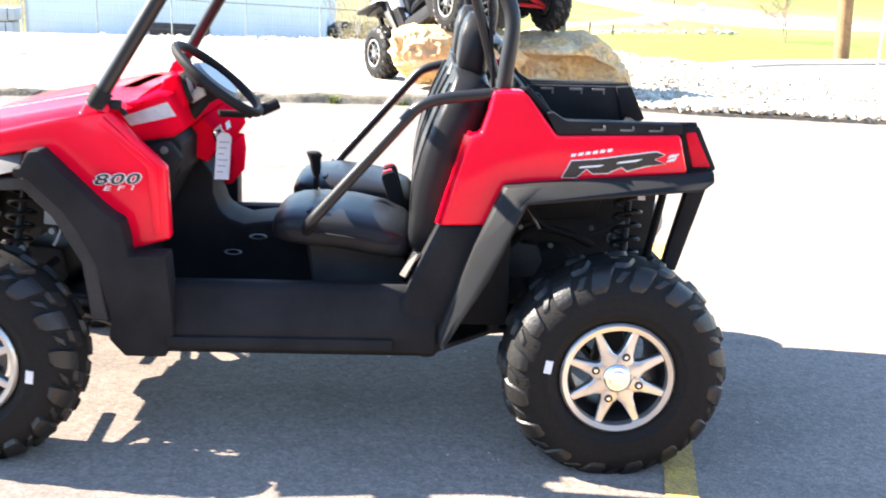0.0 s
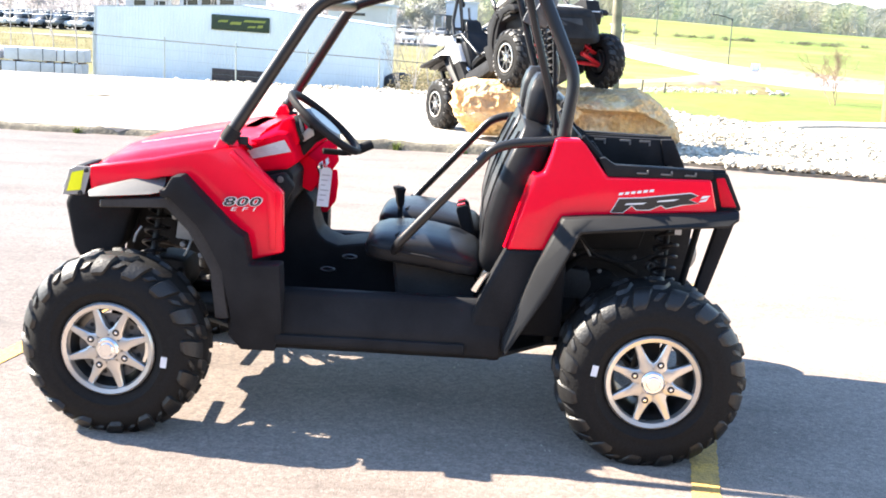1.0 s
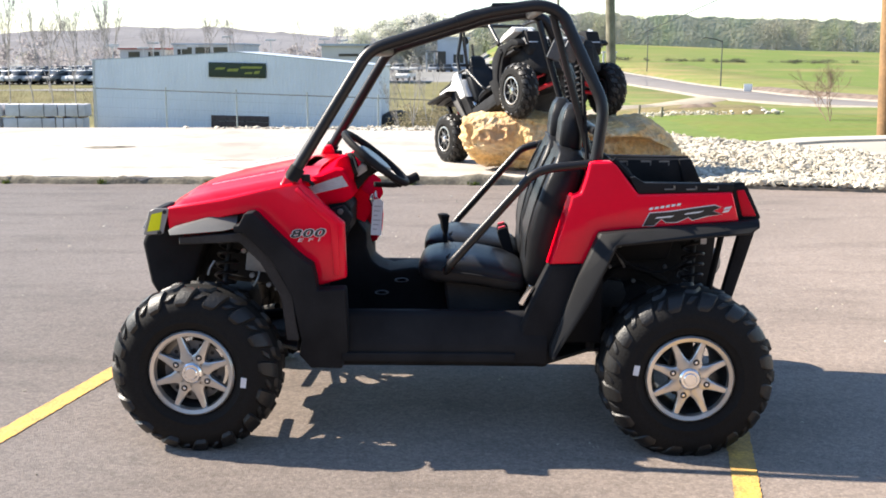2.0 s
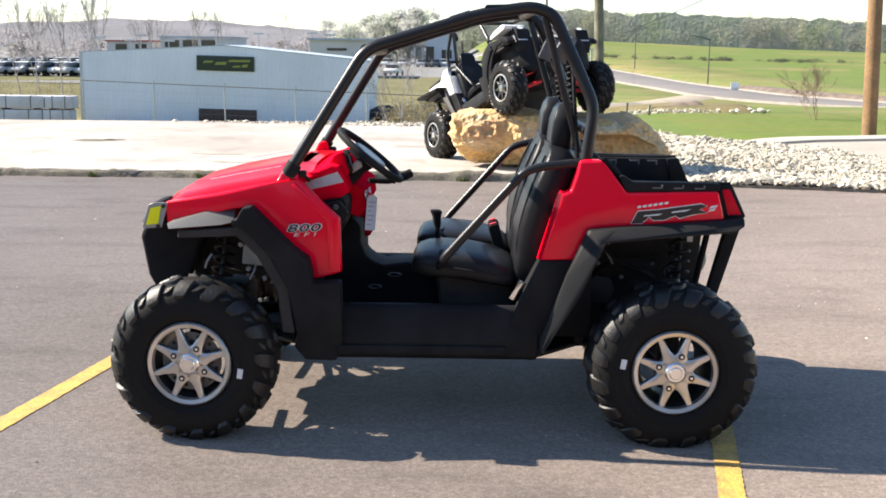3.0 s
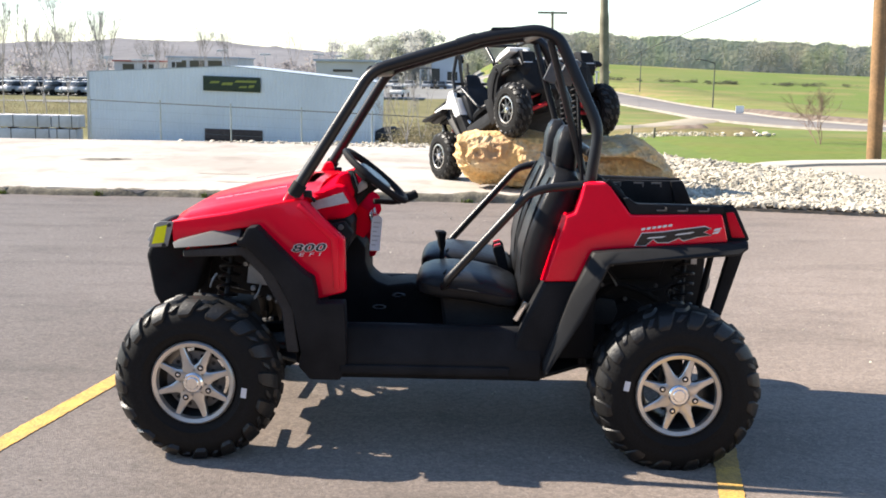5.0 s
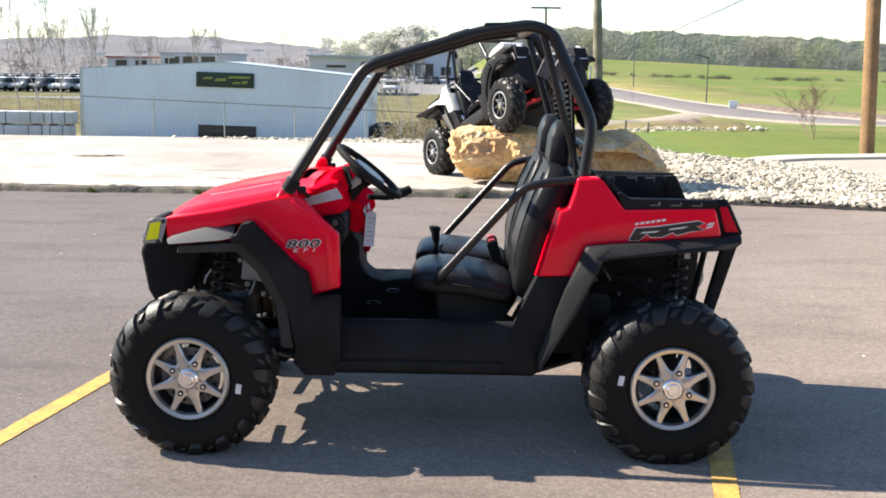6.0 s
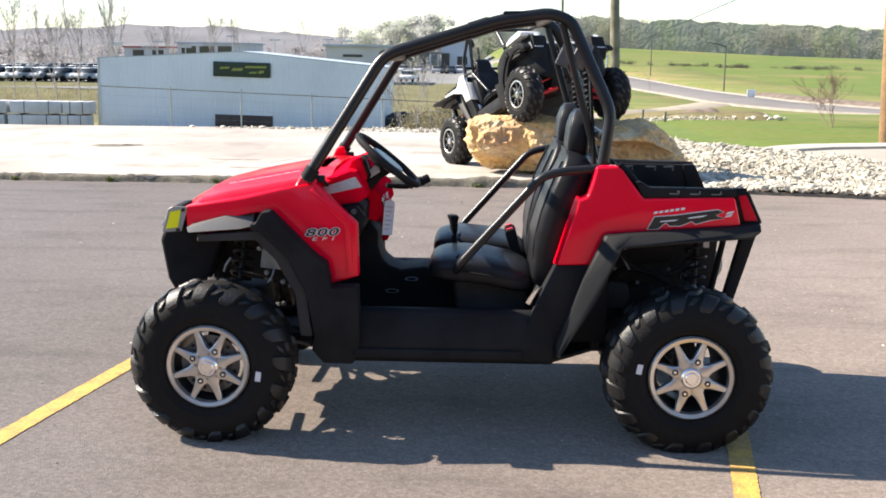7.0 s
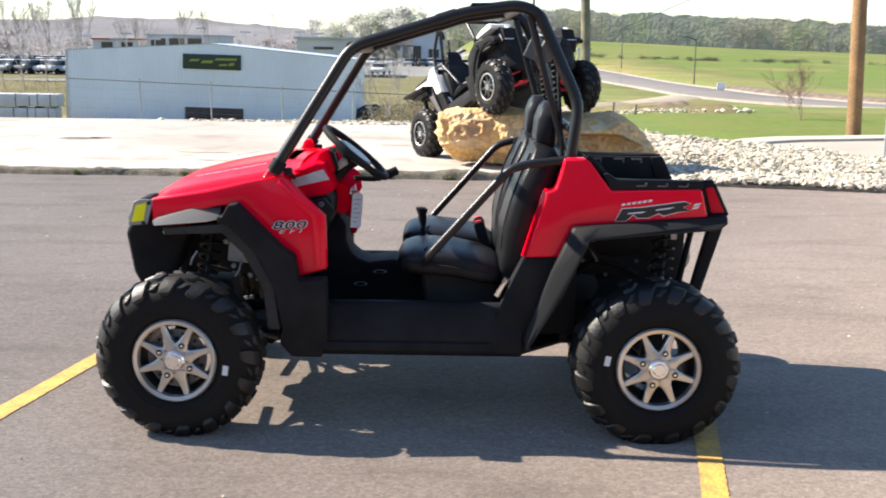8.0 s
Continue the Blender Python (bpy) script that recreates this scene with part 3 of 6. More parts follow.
def tread_mesh(w):
    """Rounded tread blocks that wrap both shoulders of the carcass."""
    verts, faces = [], []
    path = [Vector((r, y)) for r, y in tyre_profile(w)[8:]]
    run = [0.0]
    for p, q in zip(path, path[1:]):
        run.append(run[-1] + (q - p).length)
    def on(d):
        """Point and outward normal of the half profile at a distance along it."""
        d = min(max(d, 0), run[-1] - 1e-6)
        k = max(i for i in range(len(run) - 1) if run[i] <= d)
        t = (d - run[k]) / (run[k + 1] - run[k])
        e = path[k + 1] - path[k]
        return path[k].lerp(path[k + 1], t), Vector((e.y, -e.x)).normalized() * (-1 if e.y > 0 else 1)
    def block_at(side, mid, wide, d0, d1, lift, skew, nu=8, nv=9):
        o = len(verts)
        for iv in range(nv):
            v = iv / (nv - 1)
            d = d0 + (d1 - d0) * v
            p, nrm = on(d)
            if nrm.x < 0:
                nrm = -nrm
            for iu in range(nu):
                u = iu / (nu - 1) * 2 - 1
                narrow = 1 - .45 * (1 - min(1, v * 3.2)) ** 2
                edge = min(1, (1 - abs(u)) * 5.0) * min(1, v * 7, (1 - v) * 9)
                rise = lift * edge ** .55 - .003
                a = mid + wide * .5 * u * narrow * (.9 + .1 * edge) + skew * v
                q = p + nrm * rise
                verts.append((q.x * math.cos(a), side * q.y, q.x * math.sin(a)))
        for iv in range(nv - 1):
            for iu in range(nu - 1):
                c = o + iv * nu + iu
                faces.append((c, c + 1, c + nu + 1, c + nu))
    count = 16
    low = .62 if w > .25 else 1.0
    for side in (-1, 1):
        for k in range(count):
            a = math.tau * (k + (.5 if side > 0 else 0)) / count
            block_at(side, a, math.tau / count * .62, .012, run[-1] * .74, .0165 * low, side * .12)
            block_at(side, a + math.pi / count, math.tau / count * .26, .04, run[-1] * .5, .011 * low, side * .12, 6, 6)
            block_at(side, a + math.pi / count + side * .05, math.tau / count * .5, run[-1] * .6, run[-1] * .99, .015, side * .1, 6, 6)
    return from_lists(verts, faces)

def rim_mesh(w):
    """Bright lip and eight tapering spokes."""
    y = -w / 2
    lip = lathe([(0.147, y + 0.014), (0.152, y + 0.001), (0.167, y - 0.004), (0.174, y + 0.004), (0.172, y + 0.03), (0.150, y + 0.03)], 56)
    return join(lip, disc(0.072, y + 0.0095, y + 0.045, 0.004, 32))

def spoke_mesh(w):
    y = -w / 2
    sp = bmesh.new()
    rows = []
    for r, hw, yo, th in ((0.045, 0.034, 0.006, 0.03), (0.066, 0.0265, 0.006, 0.03), (0.08, 0.019, 0.006, 0.03), (0.115, 0.0142, 0.008, 0.028), (0.151, 0.0112, 0.008, 0.024)):
        rows.append([sp.verts.new((r, y + yo + d, q)) for q, d in ((-hw, th), (-hw, 0.004), (-hw * 0.72, 0), (hw * 0.72, 0), (hw, 0.004), (hw, th))])
    for p, q in zip(rows, rows[1:]):
        for k in range(6):
            sp.faces.new((p[k], p[(k + 1) % 6], q[(k + 1) % 6], q[k]))
    sp.faces.new(rows[0])
    sp.faces.new(rows[-1])
    return sp

MESHES = {}
def wheel_at(parent, x, y, z, w, outward, turn=0.0, steer=0.0, dark=False):
    """A wheel: the rim carries its tyre, barrel, cap, nuts, disc and label. outward: -1 or 1 along y."""
    key = (w, dark)
    if key not in MESHES:
        def data(name, bm, mat, sm=40):
            me = finish(bm, name, sm)
            me.materials.append(mat)
            return me
        yy = -w / 2
        MESHES[key] = {
            "wheel": data("wheel", rim_mesh(w), ALLOY_DARK if dark else ALLOY),
            "spoke": data("spoke", spoke_mesh(w), ALLOY_DARK if dark else ALLOY),
            "bright_lip": data("bright_lip", lathe([(0.156, yy - 0.004), (0.160, yy - 0.008), (0.172, yy - 0.006), (0.175, yy + 0.004), (0.156, yy + 0.004)], 48), ALLOY),
            "tyre": data("tyre", tyre_mesh(w), RUBBER),
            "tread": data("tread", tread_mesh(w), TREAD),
            "barrel": data("barrel", lathe([(0.15, yy + 0.03), (0.142, yy + 0.045), (0.128, yy + 0.09), (0.13, -yy), (0.15, -yy)], 40), ALLOY_DARK),
            "hub_cap": data("hub_cap", join(disc(0.042, yy - 0.004, yy + 0.02, 0.006, 32), disc(0.026, yy - 0.009, yy + 0.0, 0.003, 24)), CHROME),
            "brake_disc": data("brake_disc", lathe([(.062, yy + .05), (.122, yy + .05), (.122, yy + .056), (.062, yy + .056)], 48), GREY),
            "disc_hole": data("disc_hole", disc(.0085, yy + .0485, yy + .052, .0005, 10), DARK),
            "lug_nut": data("lug_nut", disc(0.0075, yy + 0.001, yy + 0.02, 0.002, 6), CHROME),
            # Dark ring on the spoke face, painted shade of a nut recess.
            "nut_shade_ring": data("nut_shade_ring", lathe([(.0075, yy + .0052), (.0125, yy + .0045), (.013, yy + .007), (.0075, yy + .007)], 20), DARK),
            "size_label": data("size_label", block(0.204, 0.226, yy - 0.0135, yy - 0.006, -0.02, 0.02, 0), PAPER),
        }
    ms = MESHES[key]
    m = pose(x, y, z, 0, 0, steer + (180 if outward > 0 else 0)) @ pose(0, 0, 0, 0, turn, 0)
    hub = new("wheel", ms["wheel"])
    hub.parent, hub.matrix_basis = parent, m
    if dark:
        hub["label"] = "black wheel with a bright machined lip"
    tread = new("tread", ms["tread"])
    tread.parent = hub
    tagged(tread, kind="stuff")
    for name in ("tyre", "barrel", "hub_cap") + (("brake_disc",) if x < 0 else ()):
        o = new(name, ms[name])
        o.parent = hub
    for k in range(8):
        o = new("spoke", ms["spoke"])
        o.parent, o.matrix_basis = hub, Matrix.Rotation(k * math.tau / 8 + 0.2, 4, "Y")
    if not dark and x < 0:
        for k in range(24):
            a, rad = math.tau * k / 24, .083 if k % 2 else .104
            o = new("disc_hole", ms["disc_hole"])
            o.parent, o.matrix_basis = hub, pose(rad * math.cos(a), 0, rad * math.sin(a))
    if dark:
        o = new("bright_lip", ms["bright_lip"])
        o.parent = hub
    for k in range(4):
        a = -math.tau * k / 4 - 0.2
        o = new("lug_nut", ms["lug_nut"])
        o.parent, o.matrix_basis = hub, pose(0.07 * math.cos(a), 0, 0.07 * math.sin(a))
        o = new("nut_shade_ring", ms["nut_shade_ring"])
        o.parent, o.matrix_basis = hub, pose(0.07 * math.cos(a), 0, 0.07 * math.sin(a))
    if not dark:
        o = new("size_label", ms["size_label"])
        o.parent, o.matrix_basis = hub, pose(0, 0, 0, 0, -turn + (190 if outward < 0 and x > 0 else 8), 0)
        tagged(o, "small white paper label")
    return hub

FENDER_F = [(-1.112, .964), (-.86, 1.012), (-.645, 1.061), (-.612, 1.126), (-.575, 1.13), (-.555, 1.067), (-.465, .985), (-.385, .912), (-.379, .69), (-.498, .656), (-.508, .72), (-.517, .751),
            (-.57, .79), (-.74, .955), (-.825, .945), (-1.105, .874)]
FLARE_STRIP = [(-1.083, .89), (-.95, .928), (-.826, .962), (-.813, .958), (-.813, .896), (-.86, .886), (-1.07, .87)]
FLARE_F = [(-.816, .913), (-.795, .912), (-.768, .962), (-.735, .966), (-.57, .802), (-.538, .775), (-.507, .757), (-.494, .70), (-.49, .655), (-.378, .66),
           (-.372, .40), (-.40, .322), (-.525, .322), (-.574, .378), (-.562, .435), (-.588, .625), (-.64, .73), (-.679, .787), (-.779, .885), (-.812, .884)]
REAR_RED = [(.585, 1.158), (.668, 1.162), (.69, 1.145), (.776, 1.033), (1.143, 1.043), (1.173, .928), (.66, .884), (.632, .868), (.579, .755), (.434, .752), (.516, 1.024), (.55, 1.036), (.572, 1.10)]
REAR_FLARE = [(.622, .886), (.729, .897), (1.15, .928), (1.254, .936), (1.248, .906), (1.215, .88), (.941, .864), (.69, .838), (.59, .61), (.452, .366), (.437, .375), (.436, .417), (.539, .70)]
B_PANEL = [(.436, .754), (.585, .757), (.52, .55), (.45, .36), (.425, .325), (.38, .325), (.315, .42), (.318, .50), (.375, .625)]

def leg_depth(x, z):
    """How far a point of the rear flare lies behind its front edge."""
    d = Vector((.622 - .436, .886 - .417)).normalized()
    across = (x - .436) * d.y - (z - .417) * d.x
    over = .897 + .0765 * (x - .729) - z
    return min(across, max(0, over) * 1.3) if x > .6 else across

def hood_mesh():
    stations = [(-1.235, .862, .835, .36), (-1.215, .905, .88, .44), (-1.16, .955, .925, .5), (-1.07, 1.008, .972, .565), (-.95, 1.04, .994, .59),
                (-.84, 1.062, 1.016, .598), (-.70, 1.088, 1.049, .6), (-.62, 1.10, 1.064, .6), (-.57, 1.10, 1.066, .58), (-.535, 1.094, 1.07, .5)]
    fr = [-1, -.965, -.9, -.78, -.7, -.66, -.42, -.38, -.2, 0, .2, .38, .42, .66, .7, .78, .9, .965, 1]
    def profile(f):
        a = abs(f)
        return 1 - 0.16 * smooth(.38, .42, a) - 0.14 * smooth(.66, .72, a) - 0.15 * smooth(.74, .95, a) - 0.55 * smooth(.93, 1, a)
    bm = bmesh.new()
    grid = []
    for x, c, e, w in stations:
        grid.append([bm.verts.new((x + 0.03 * (abs(f) ** 2), f * w, e + (c - e) * profile(f))) for f in fr])
    for a, b in zip(grid, grid[1:]):
        for k in range(len(fr) - 1):
            bm.faces.new((a[k], a[k + 1], b[k + 1], b[k]))
    bmesh.ops.solidify(bm, geom=bm.faces[:], thickness=0.012)
    return bm

def dished(bm, f):
    """Moves each point sideways by f(x, z)."""
    for v in bm.verts:
        v.co.y += f(v.co.x, v.co.z)
    return bm

def seat(parent, y):
    def section(c, hw, depth, tilt, n=20):
        """A rounded block outline round c in the plane across the seat's line."""
        pts = []
        for k in range(n):
            a = math.tau * k / n
            u, v = math.cos(a), math.sin(a)
            u, v = math.copysign(abs(u) ** 0.5, u) * hw, math.copysign(abs(v) ** 0.55, v) * depth
            if v < 0:
                v -= 0.02 * (abs(u) / hw) ** 3
            pts.append((c[0] + v * math.cos(tilt), y + u, c[1] - v * math.sin(tilt)))
        return pts
    back = loft([section(c, hw, d, radians(t)) for c, hw, d, t in (
        ((.405, .60), .17, .03, 18), ((.402, .63), .21, .07, 18), ((.422, .72), .222, .084, 16), ((.432, .82), .228, .088, 16), ((.454, .92), .232, .084, 20),
        ((.484, 1.02), .23, .077, 22), ((.516, 1.11), .215, .068, 22), ((.532, 1.165), .17, .058, 18), ((.525, 1.195), .125, .052, 14))])
    backrest = part("backrest", back, VINYL, parent, "", 70)
    head = loft([section(c, hw, d, radians(t)) for c, hw, d, t in (
        ((.53, 1.11), .07, .03, 14), ((.53, 1.15), .105, .044, 12), ((.532, 1.225), .12, .047, 8), ((.537, 1.3), .115, .043, 5), ((.544, 1.348), .093, .033, 0), ((.548, 1.373), .058, .017, 0))])
    part("headrest", head, VINYL, parent, "", 70)
    for s in (-1, 1):
        part("piping", tube([(.36, y + s * .17, .66), (.342, y + s * .18, .78), (.366, y + s * .18, .92), (.412, y + s * .17, 1.06), (.46, y + s * .14, 1.16)], .006, .1, 6), BLACK, backrest)
    def bulge(a, e):
        return math.copysign(abs(a) ** e, a)
    cush = loft([[(x, y + bulge(math.cos(math.tau * k / 24), .42) * hw, zc + bulge(math.sin(math.tau * k / 24), .55) * hz * (1 + .12 * math.cos(math.tau * k / 12) ** 2)) for k in range(24)]
                 for x, hw, zc, hz in ((-.1, .12, .684, .018), (-.09, .17, .69, .034), (-.07, .2, .695, .045), (-.03, .225, .697, .054), (.05, .235, .696, .059), (.15, .237, .687, .06), (.25, .232, .667, .06), (.32, .21, .648, .05), (.35, .17, .64, .03))])
    cushion = part("seat_cushion", cush, VINYL, parent, "", 70)
    part("seam", tube([(.02, y - .19, .752), (.06, y, .759), (.02, y + .19, .752)], .004, .05, 6), BLACK, cushion)
    for sd in (-1, 1):
        part("cushion_piping", tube([(-.07, y + sd * .2, .71), (-.02, y + sd * .231, .703), (.15, y + sd * .243, .686), (.31, y + sd * .22, .655)], .006, .06, 6), BLACK, cushion)
    part("seat_base", slab([(.04, .37), (.34, .37), (.34, .62), (.0, .655)], y - .11, y + .11, .03, 3), DARK, parent)

def suspension(parent, x, side, spring):
    """Arms, half shaft and coil-over of one wheel. side: -1 near, 1 far."""
    s = side
    inner, hub = .24, .60
    part("control_arm", join(tube([(x - .14, s * inner, .37), (x, s * hub, .27), (x + .16, s * inner, .37)], .016 if spring is not RED_SPRING else .026, .05, 8)), spring if spring is RED_SPRING else DARK, parent)
    part("control_arm", join(tube([(x - .11, s * (inner + .02), .52), (x, s * (hub - .03), .42), (x + .13, s * (inner + .02), .52)], .014, .05, 8)), spring if spring is RED_SPRING else DARK, parent)
    part("half_shaft", join(tube([(x, s * .14, .40), (x, s * .62, .32)], .014, sides=10), tube([(x, s * .18, .395), (x, s * .29, .375)], .042, sides=14, taper=.022)), DARK, parent)
    part("hub_carrier", slab([(x - .045, .22), (x + .045, .22), (x + .055, .33), (x + .03, .45), (x - .03, .45), (x - .055, .33)], s * .57, s * .64, .01), DARK, parent)
    a, b = (x + .035, s * .50, .36), (x + .08, s * .34, .84)
    part("damper", join(tube([a, Vector(a).lerp(Vector(b), .5)], .026, sides=12), tube([Vector(a).lerp(Vector(b), .45), b], .012, sides=10)), DARK, parent)
    part("coil_spring", coil(Vector(a).lerp(Vector(b), .14), Vector(a).lerp(Vector(b), .92), .043 if spring is not RED_SPRING else .055, .0068 if spring is not RED_SPRING else .013, 9), spring, parent)

def side_by_side(label, paint, spring, m, decals, tags, dark_wheels=False, front_paint=None):
    root = thing("utility_vehicle", label, "utility vehicle", m)
    # wheels
    steer = -3 if not dark_wheels else 0
    for s in (-1, 1):
        wheel_at(root, -.981, s * (.648 if not dark_wheels else .66), .329, .222 if not dark_wheels else .21, s, 15.5 if s < 0 else 40, steer, dark_wheels)
        wheel_at(root, .978, s * .633, .324, .275, s, 7.5 if s < 0 else 64, 0, dark_wheels)
        suspension(root, -.978, s, spring)
        suspension(root, .978, s, spring)
    # chassis
    belly = [(-1.03, .07), (-.84, .20), (-.63, .37), (-.38, .55), (.44, .55), (.62, .36), (1.08, .24)]
    part("skid_plate", slab([(x, -y) for x, y in belly] + [(x, y) for x, y in belly[::-1]], .318, .334, .003, 1, "z"), DARK, root)
    part("nose_skid", slab([(-1.13, .50), (-1.04, .345), (-1.0, .334), (-.98, .334), (-1.02, .36), (-1.11, .51)], -.09, .09, .004), DARK, root)
    for s in (-1, 1):
        part("frame_rail", tube([(-1.13, s * .09, .50), (-1.02, s * .09, .36), (-.62, s * .25, .345), (.8, s * .27, .345), (1.14, s * .26, .46)], .024, .08, 10), DARK, root)
        part("frame_upright", tube([(-1.13, s * .24, .49), (-1.02, s * .28, .88), (-.62, s * .34, .98)], .019, .06, 10), DARK, root)
        part("rear_upright", tube([(.62, s * .44, .36), (.66, s * .46, .88), (1.2, s * .44, .9)], .02, .06, 10), DARK, root)
        # flat rear brace with a gap beside it
        part("rear_brace", join(slab([(1.226, .90), (1.288, .905), (1.196, .585), (1.15, .585)], s * .43, s * .48, .006), tube([(1.185, s * .33, .88), (1.125, s * .33, .56)], .014, sides=8)), BLACK, root)
    part("front_gearcase", slab([(-1.06, .38), (-.9, .36), (-.86, .42), (-.88, .52), (-1.0, .53), (-1.07, .47)], -.11, .11, .02, 2), DARK, root)
    part("radiator", slab([(-1.08, .56), (-1.05, .55), (-1.0, .86), (-1.03, .87)], -.26, .26, .006), DARK, root)
    part("inner_nose", slab([(-1.04, .66), (-.6, .52), (-.56, .97), (-.95, .97), (-1.06, .88)], -.24, .24, .02), DARK, root)
    part("front_crossbar", tube([(-1.15, -.26, .50), (-1.15, .26, .50)], .02, sides=10), DARK, root)
    if dark_wheels:
        part("belly_pan", slab([(-1.25, .68), (-1.2, .54), (-1.08, .42), (-.95, .345), (-.6, .325), (-.6, .355), (-.93, .38), (-1.05, .45), (-1.16, .58), (-1.19, .69)], -.30, .30, .012, 2), BLACK, root)
        part("front_bulkhead", slab([(-1.0, .42), (-.62, .38), (-.58, .95), (-1.0, .93)], -.26, .26, .03, 2), BLACK, root)
        fascia = []
        for fx, fw, lo, hi in ((-1.30, .30, .60, .80), (-1.28, .44, .50, .88), (-1.2, .53, .46, .93), (-1.1, .56, .58, .955), (-.95, .57, .68, .965), (-.8, .57, .72, .97)):
            fascia.append([(fx + .06 * abs(math.cos(a)) ** 3, fw * math.copysign(abs(math.cos(a)) ** .45, math.cos(a)), (lo + hi) / 2 + (hi - lo) / 2 * math.copysign(abs(math.sin(a)) ** .45, math.sin(a))) for a in (math.tau * k / 28 for k in range(28))])
        part("fender_cap", slab([(-1.15, 1.09), (-1.09, 1.125), (-.88, 1.115), (-.76, 1.085), (-.75, 1.045), (-1.12, 1.05)], .36, .66, .014, 2), paint, root, "white fender cap")
        part("front_fascia", loft(fascia), BLACK, root, "", 50)
        for sd in (-1, 1):
            pod = part("fender_pod", slab([(-1.17, .72), (-1.22, .80), (-1.215, 1.02), (-1.12, 1.075), (-.85, 1.065), (-.66, 1.0), (-.68, .9), (-.9, .87), (-1.08, .82)], sd * .34, sd * .54, .02, 2), BLACK, root)
            part("emblem", moved(disc(.035, -.004, .004, .001, 16), pose(-1.17, sd * .45, 1.05, 0, 0, 0) @ pose(0, 0, 0, 0, 0, 90) @ pose(0, 0, 0, 40)), DECAL_WHITE, pod, "small white emblem")
        for sd in (-1, 1):
            part("wide_flare", slab([(-1.2, .87), (-1.16, .93), (-1.05, .985), (-.86, .985), (-.70, .86), (-.60, .70), (-.58, .5), (-.64, .5), (-.68, .68), (-.78, .82), (-.92, .90), (-1.05, .90), (-1.16, .85)], sd * .54, sd * .68, .02, 2), BLACK, root)
            part("wide_rear_flare", slab([(.62, .90), (1.22, .955), (1.28, .935), (1.22, .905), (.95, .885), (.68, .85)], sd * .60, sd * .80, .02, 2), BLACK, root)
    # engine and driveline below the bed
    # Dark sheet added in the wheel well to stand for its deep shade.
    part("rear_shade_sheet", slab([(.60, .42), (1.10, .42), (1.15, .60), (1.17, .87), (.62, .87)], -.262, -.25, .003, 1), DARK, root)
    part("engine_block", slab([(.58, .38), (.93, .38), (1.0, .52), (.97, .72), (.8, .80), (.6, .78), (.55, .6)], -.24, .22, .03, 2), DARK, root)
    part("clutch_cover", moved(join(disc(.125, -.30, -.23, .02, 28), moved(disc(.10, -.30, -.23, .02, 28), pose(.2, 0, .0))), pose(.62, 0, .52)), BLACK, root)
    part("air_box", slab([(.62, .70), (.95, .72), (.98, .83), (.62, .84)], -.36, -.02, .02), BLACK, root)
    part("silencer", moved(lathe([(0, -.26), (.06, -.26), (.08, -.23), (.085, 0), (.08, .23), (.06, .26), (0, .26)], 20), pose(1.12, 0, .69)), GREY, root)
    part("rear_gearcase", slab([(.88, .33), (1.06, .33), (1.08, .42), (1.0, .5), (.88, .47)], -.1, .1, .02), DARK, root)
    part("exhaust_pipe", tube([(.72, .2, .6), (.85, .34, .62), (1.0, .32, .66), (1.1, .2, .69)], .022, .08, 10), GREY, root)
    part("coolant_hose", tube([(.66, -.3, .6), (.74, -.38, .7), (.86, -.38, .68), (.95, -.3, .62)], .013, .06, 8), BLACK, root)
    part("wiring_loom", tube([(.70, -.42, .8), (.76, -.45, .72), (.88, -.45, .68), (.97, -.42, .70), (1.08, -.4, .76)], .006, .06, 6), BLACK, root)
    for pts in (((-.975, -.47, .67), (-.965, -.48, .70), (-.945, -.47, .73)), ((-.79, -.45, .62), (-.77, -.46, .65), (-.765, -.44, .68)), ((-.70, -.44, .60), (-.685, -.46, .64), (-.69, -.44, .70))):
        part("brake_line", tube(pts, .005, .03, 6), STEEL, root)
    for bx, bz in ((-.83, .765), (-.745, .752), (-.80, .66), (-.73, .62), (-.9, .6)):
        part("chassis_bolt", moved(disc(.011, -.008, .01, .002, 10), pose(bx, -.425, bz)), STEEL, root)
    part("warning_tag", block(1.072, 1.096, -.415, -.412, .80, .838, 0), PAPER, root, "small white warning tag")
    for bx, bz in ((.74, .79), (.86, .81), (.93, .70), (.70, .70), (1.03, .72), (.80, .64)):
        part("chassis_bolt", moved(disc(.009, -.006, .01, .002, 10), pose(bx, -.40, bz)), GREY, root)
    part("hose_clamp", moved(lathe([(.012, -.01), (.017, -.012), (.017, .012), (.012, .01)], 16), pose(.993, -.39, .668, 0, 30, 20)), GREY, root)
    part("brake_line", tube([(.70, -.41, .80), (.735, -.42, .745), (.76, -.42, .70)], .005, .03, 6), GREY, root)
    part("gear_housing", slab([(.60, .50), (.76, .50), (.79, .56), (.77, .62), (.66, .63), (.60, .59)], -.31, -.24, .02, 2), DARK, root)
    # Plate made bright to stand for the sun falling into the arch.
    part("mounting_plate", slab([(-.83, .68), (-.735, .67), (-.73, .755), (-.82, .765)], -.42, -.36, .006), STEEL, root, "mounting plate in bright steel standing for a sun patch")
    # tub: floor, tunnel, firewall, dash
    part("floor_pan", slab([(-.60, .36), (.40, .36), (.40, .385), (-.5, .385), (-.57, .42), (-.6, .42)], -.53, .53, .004), BLACK, root)
    part("firewall", slab([(-.60, .38), (-.565, .38), (-.50, .60), (-.50, .86), (-.45, .92), (-.60, .94)], -.53, .53, .01), BLACK, root)
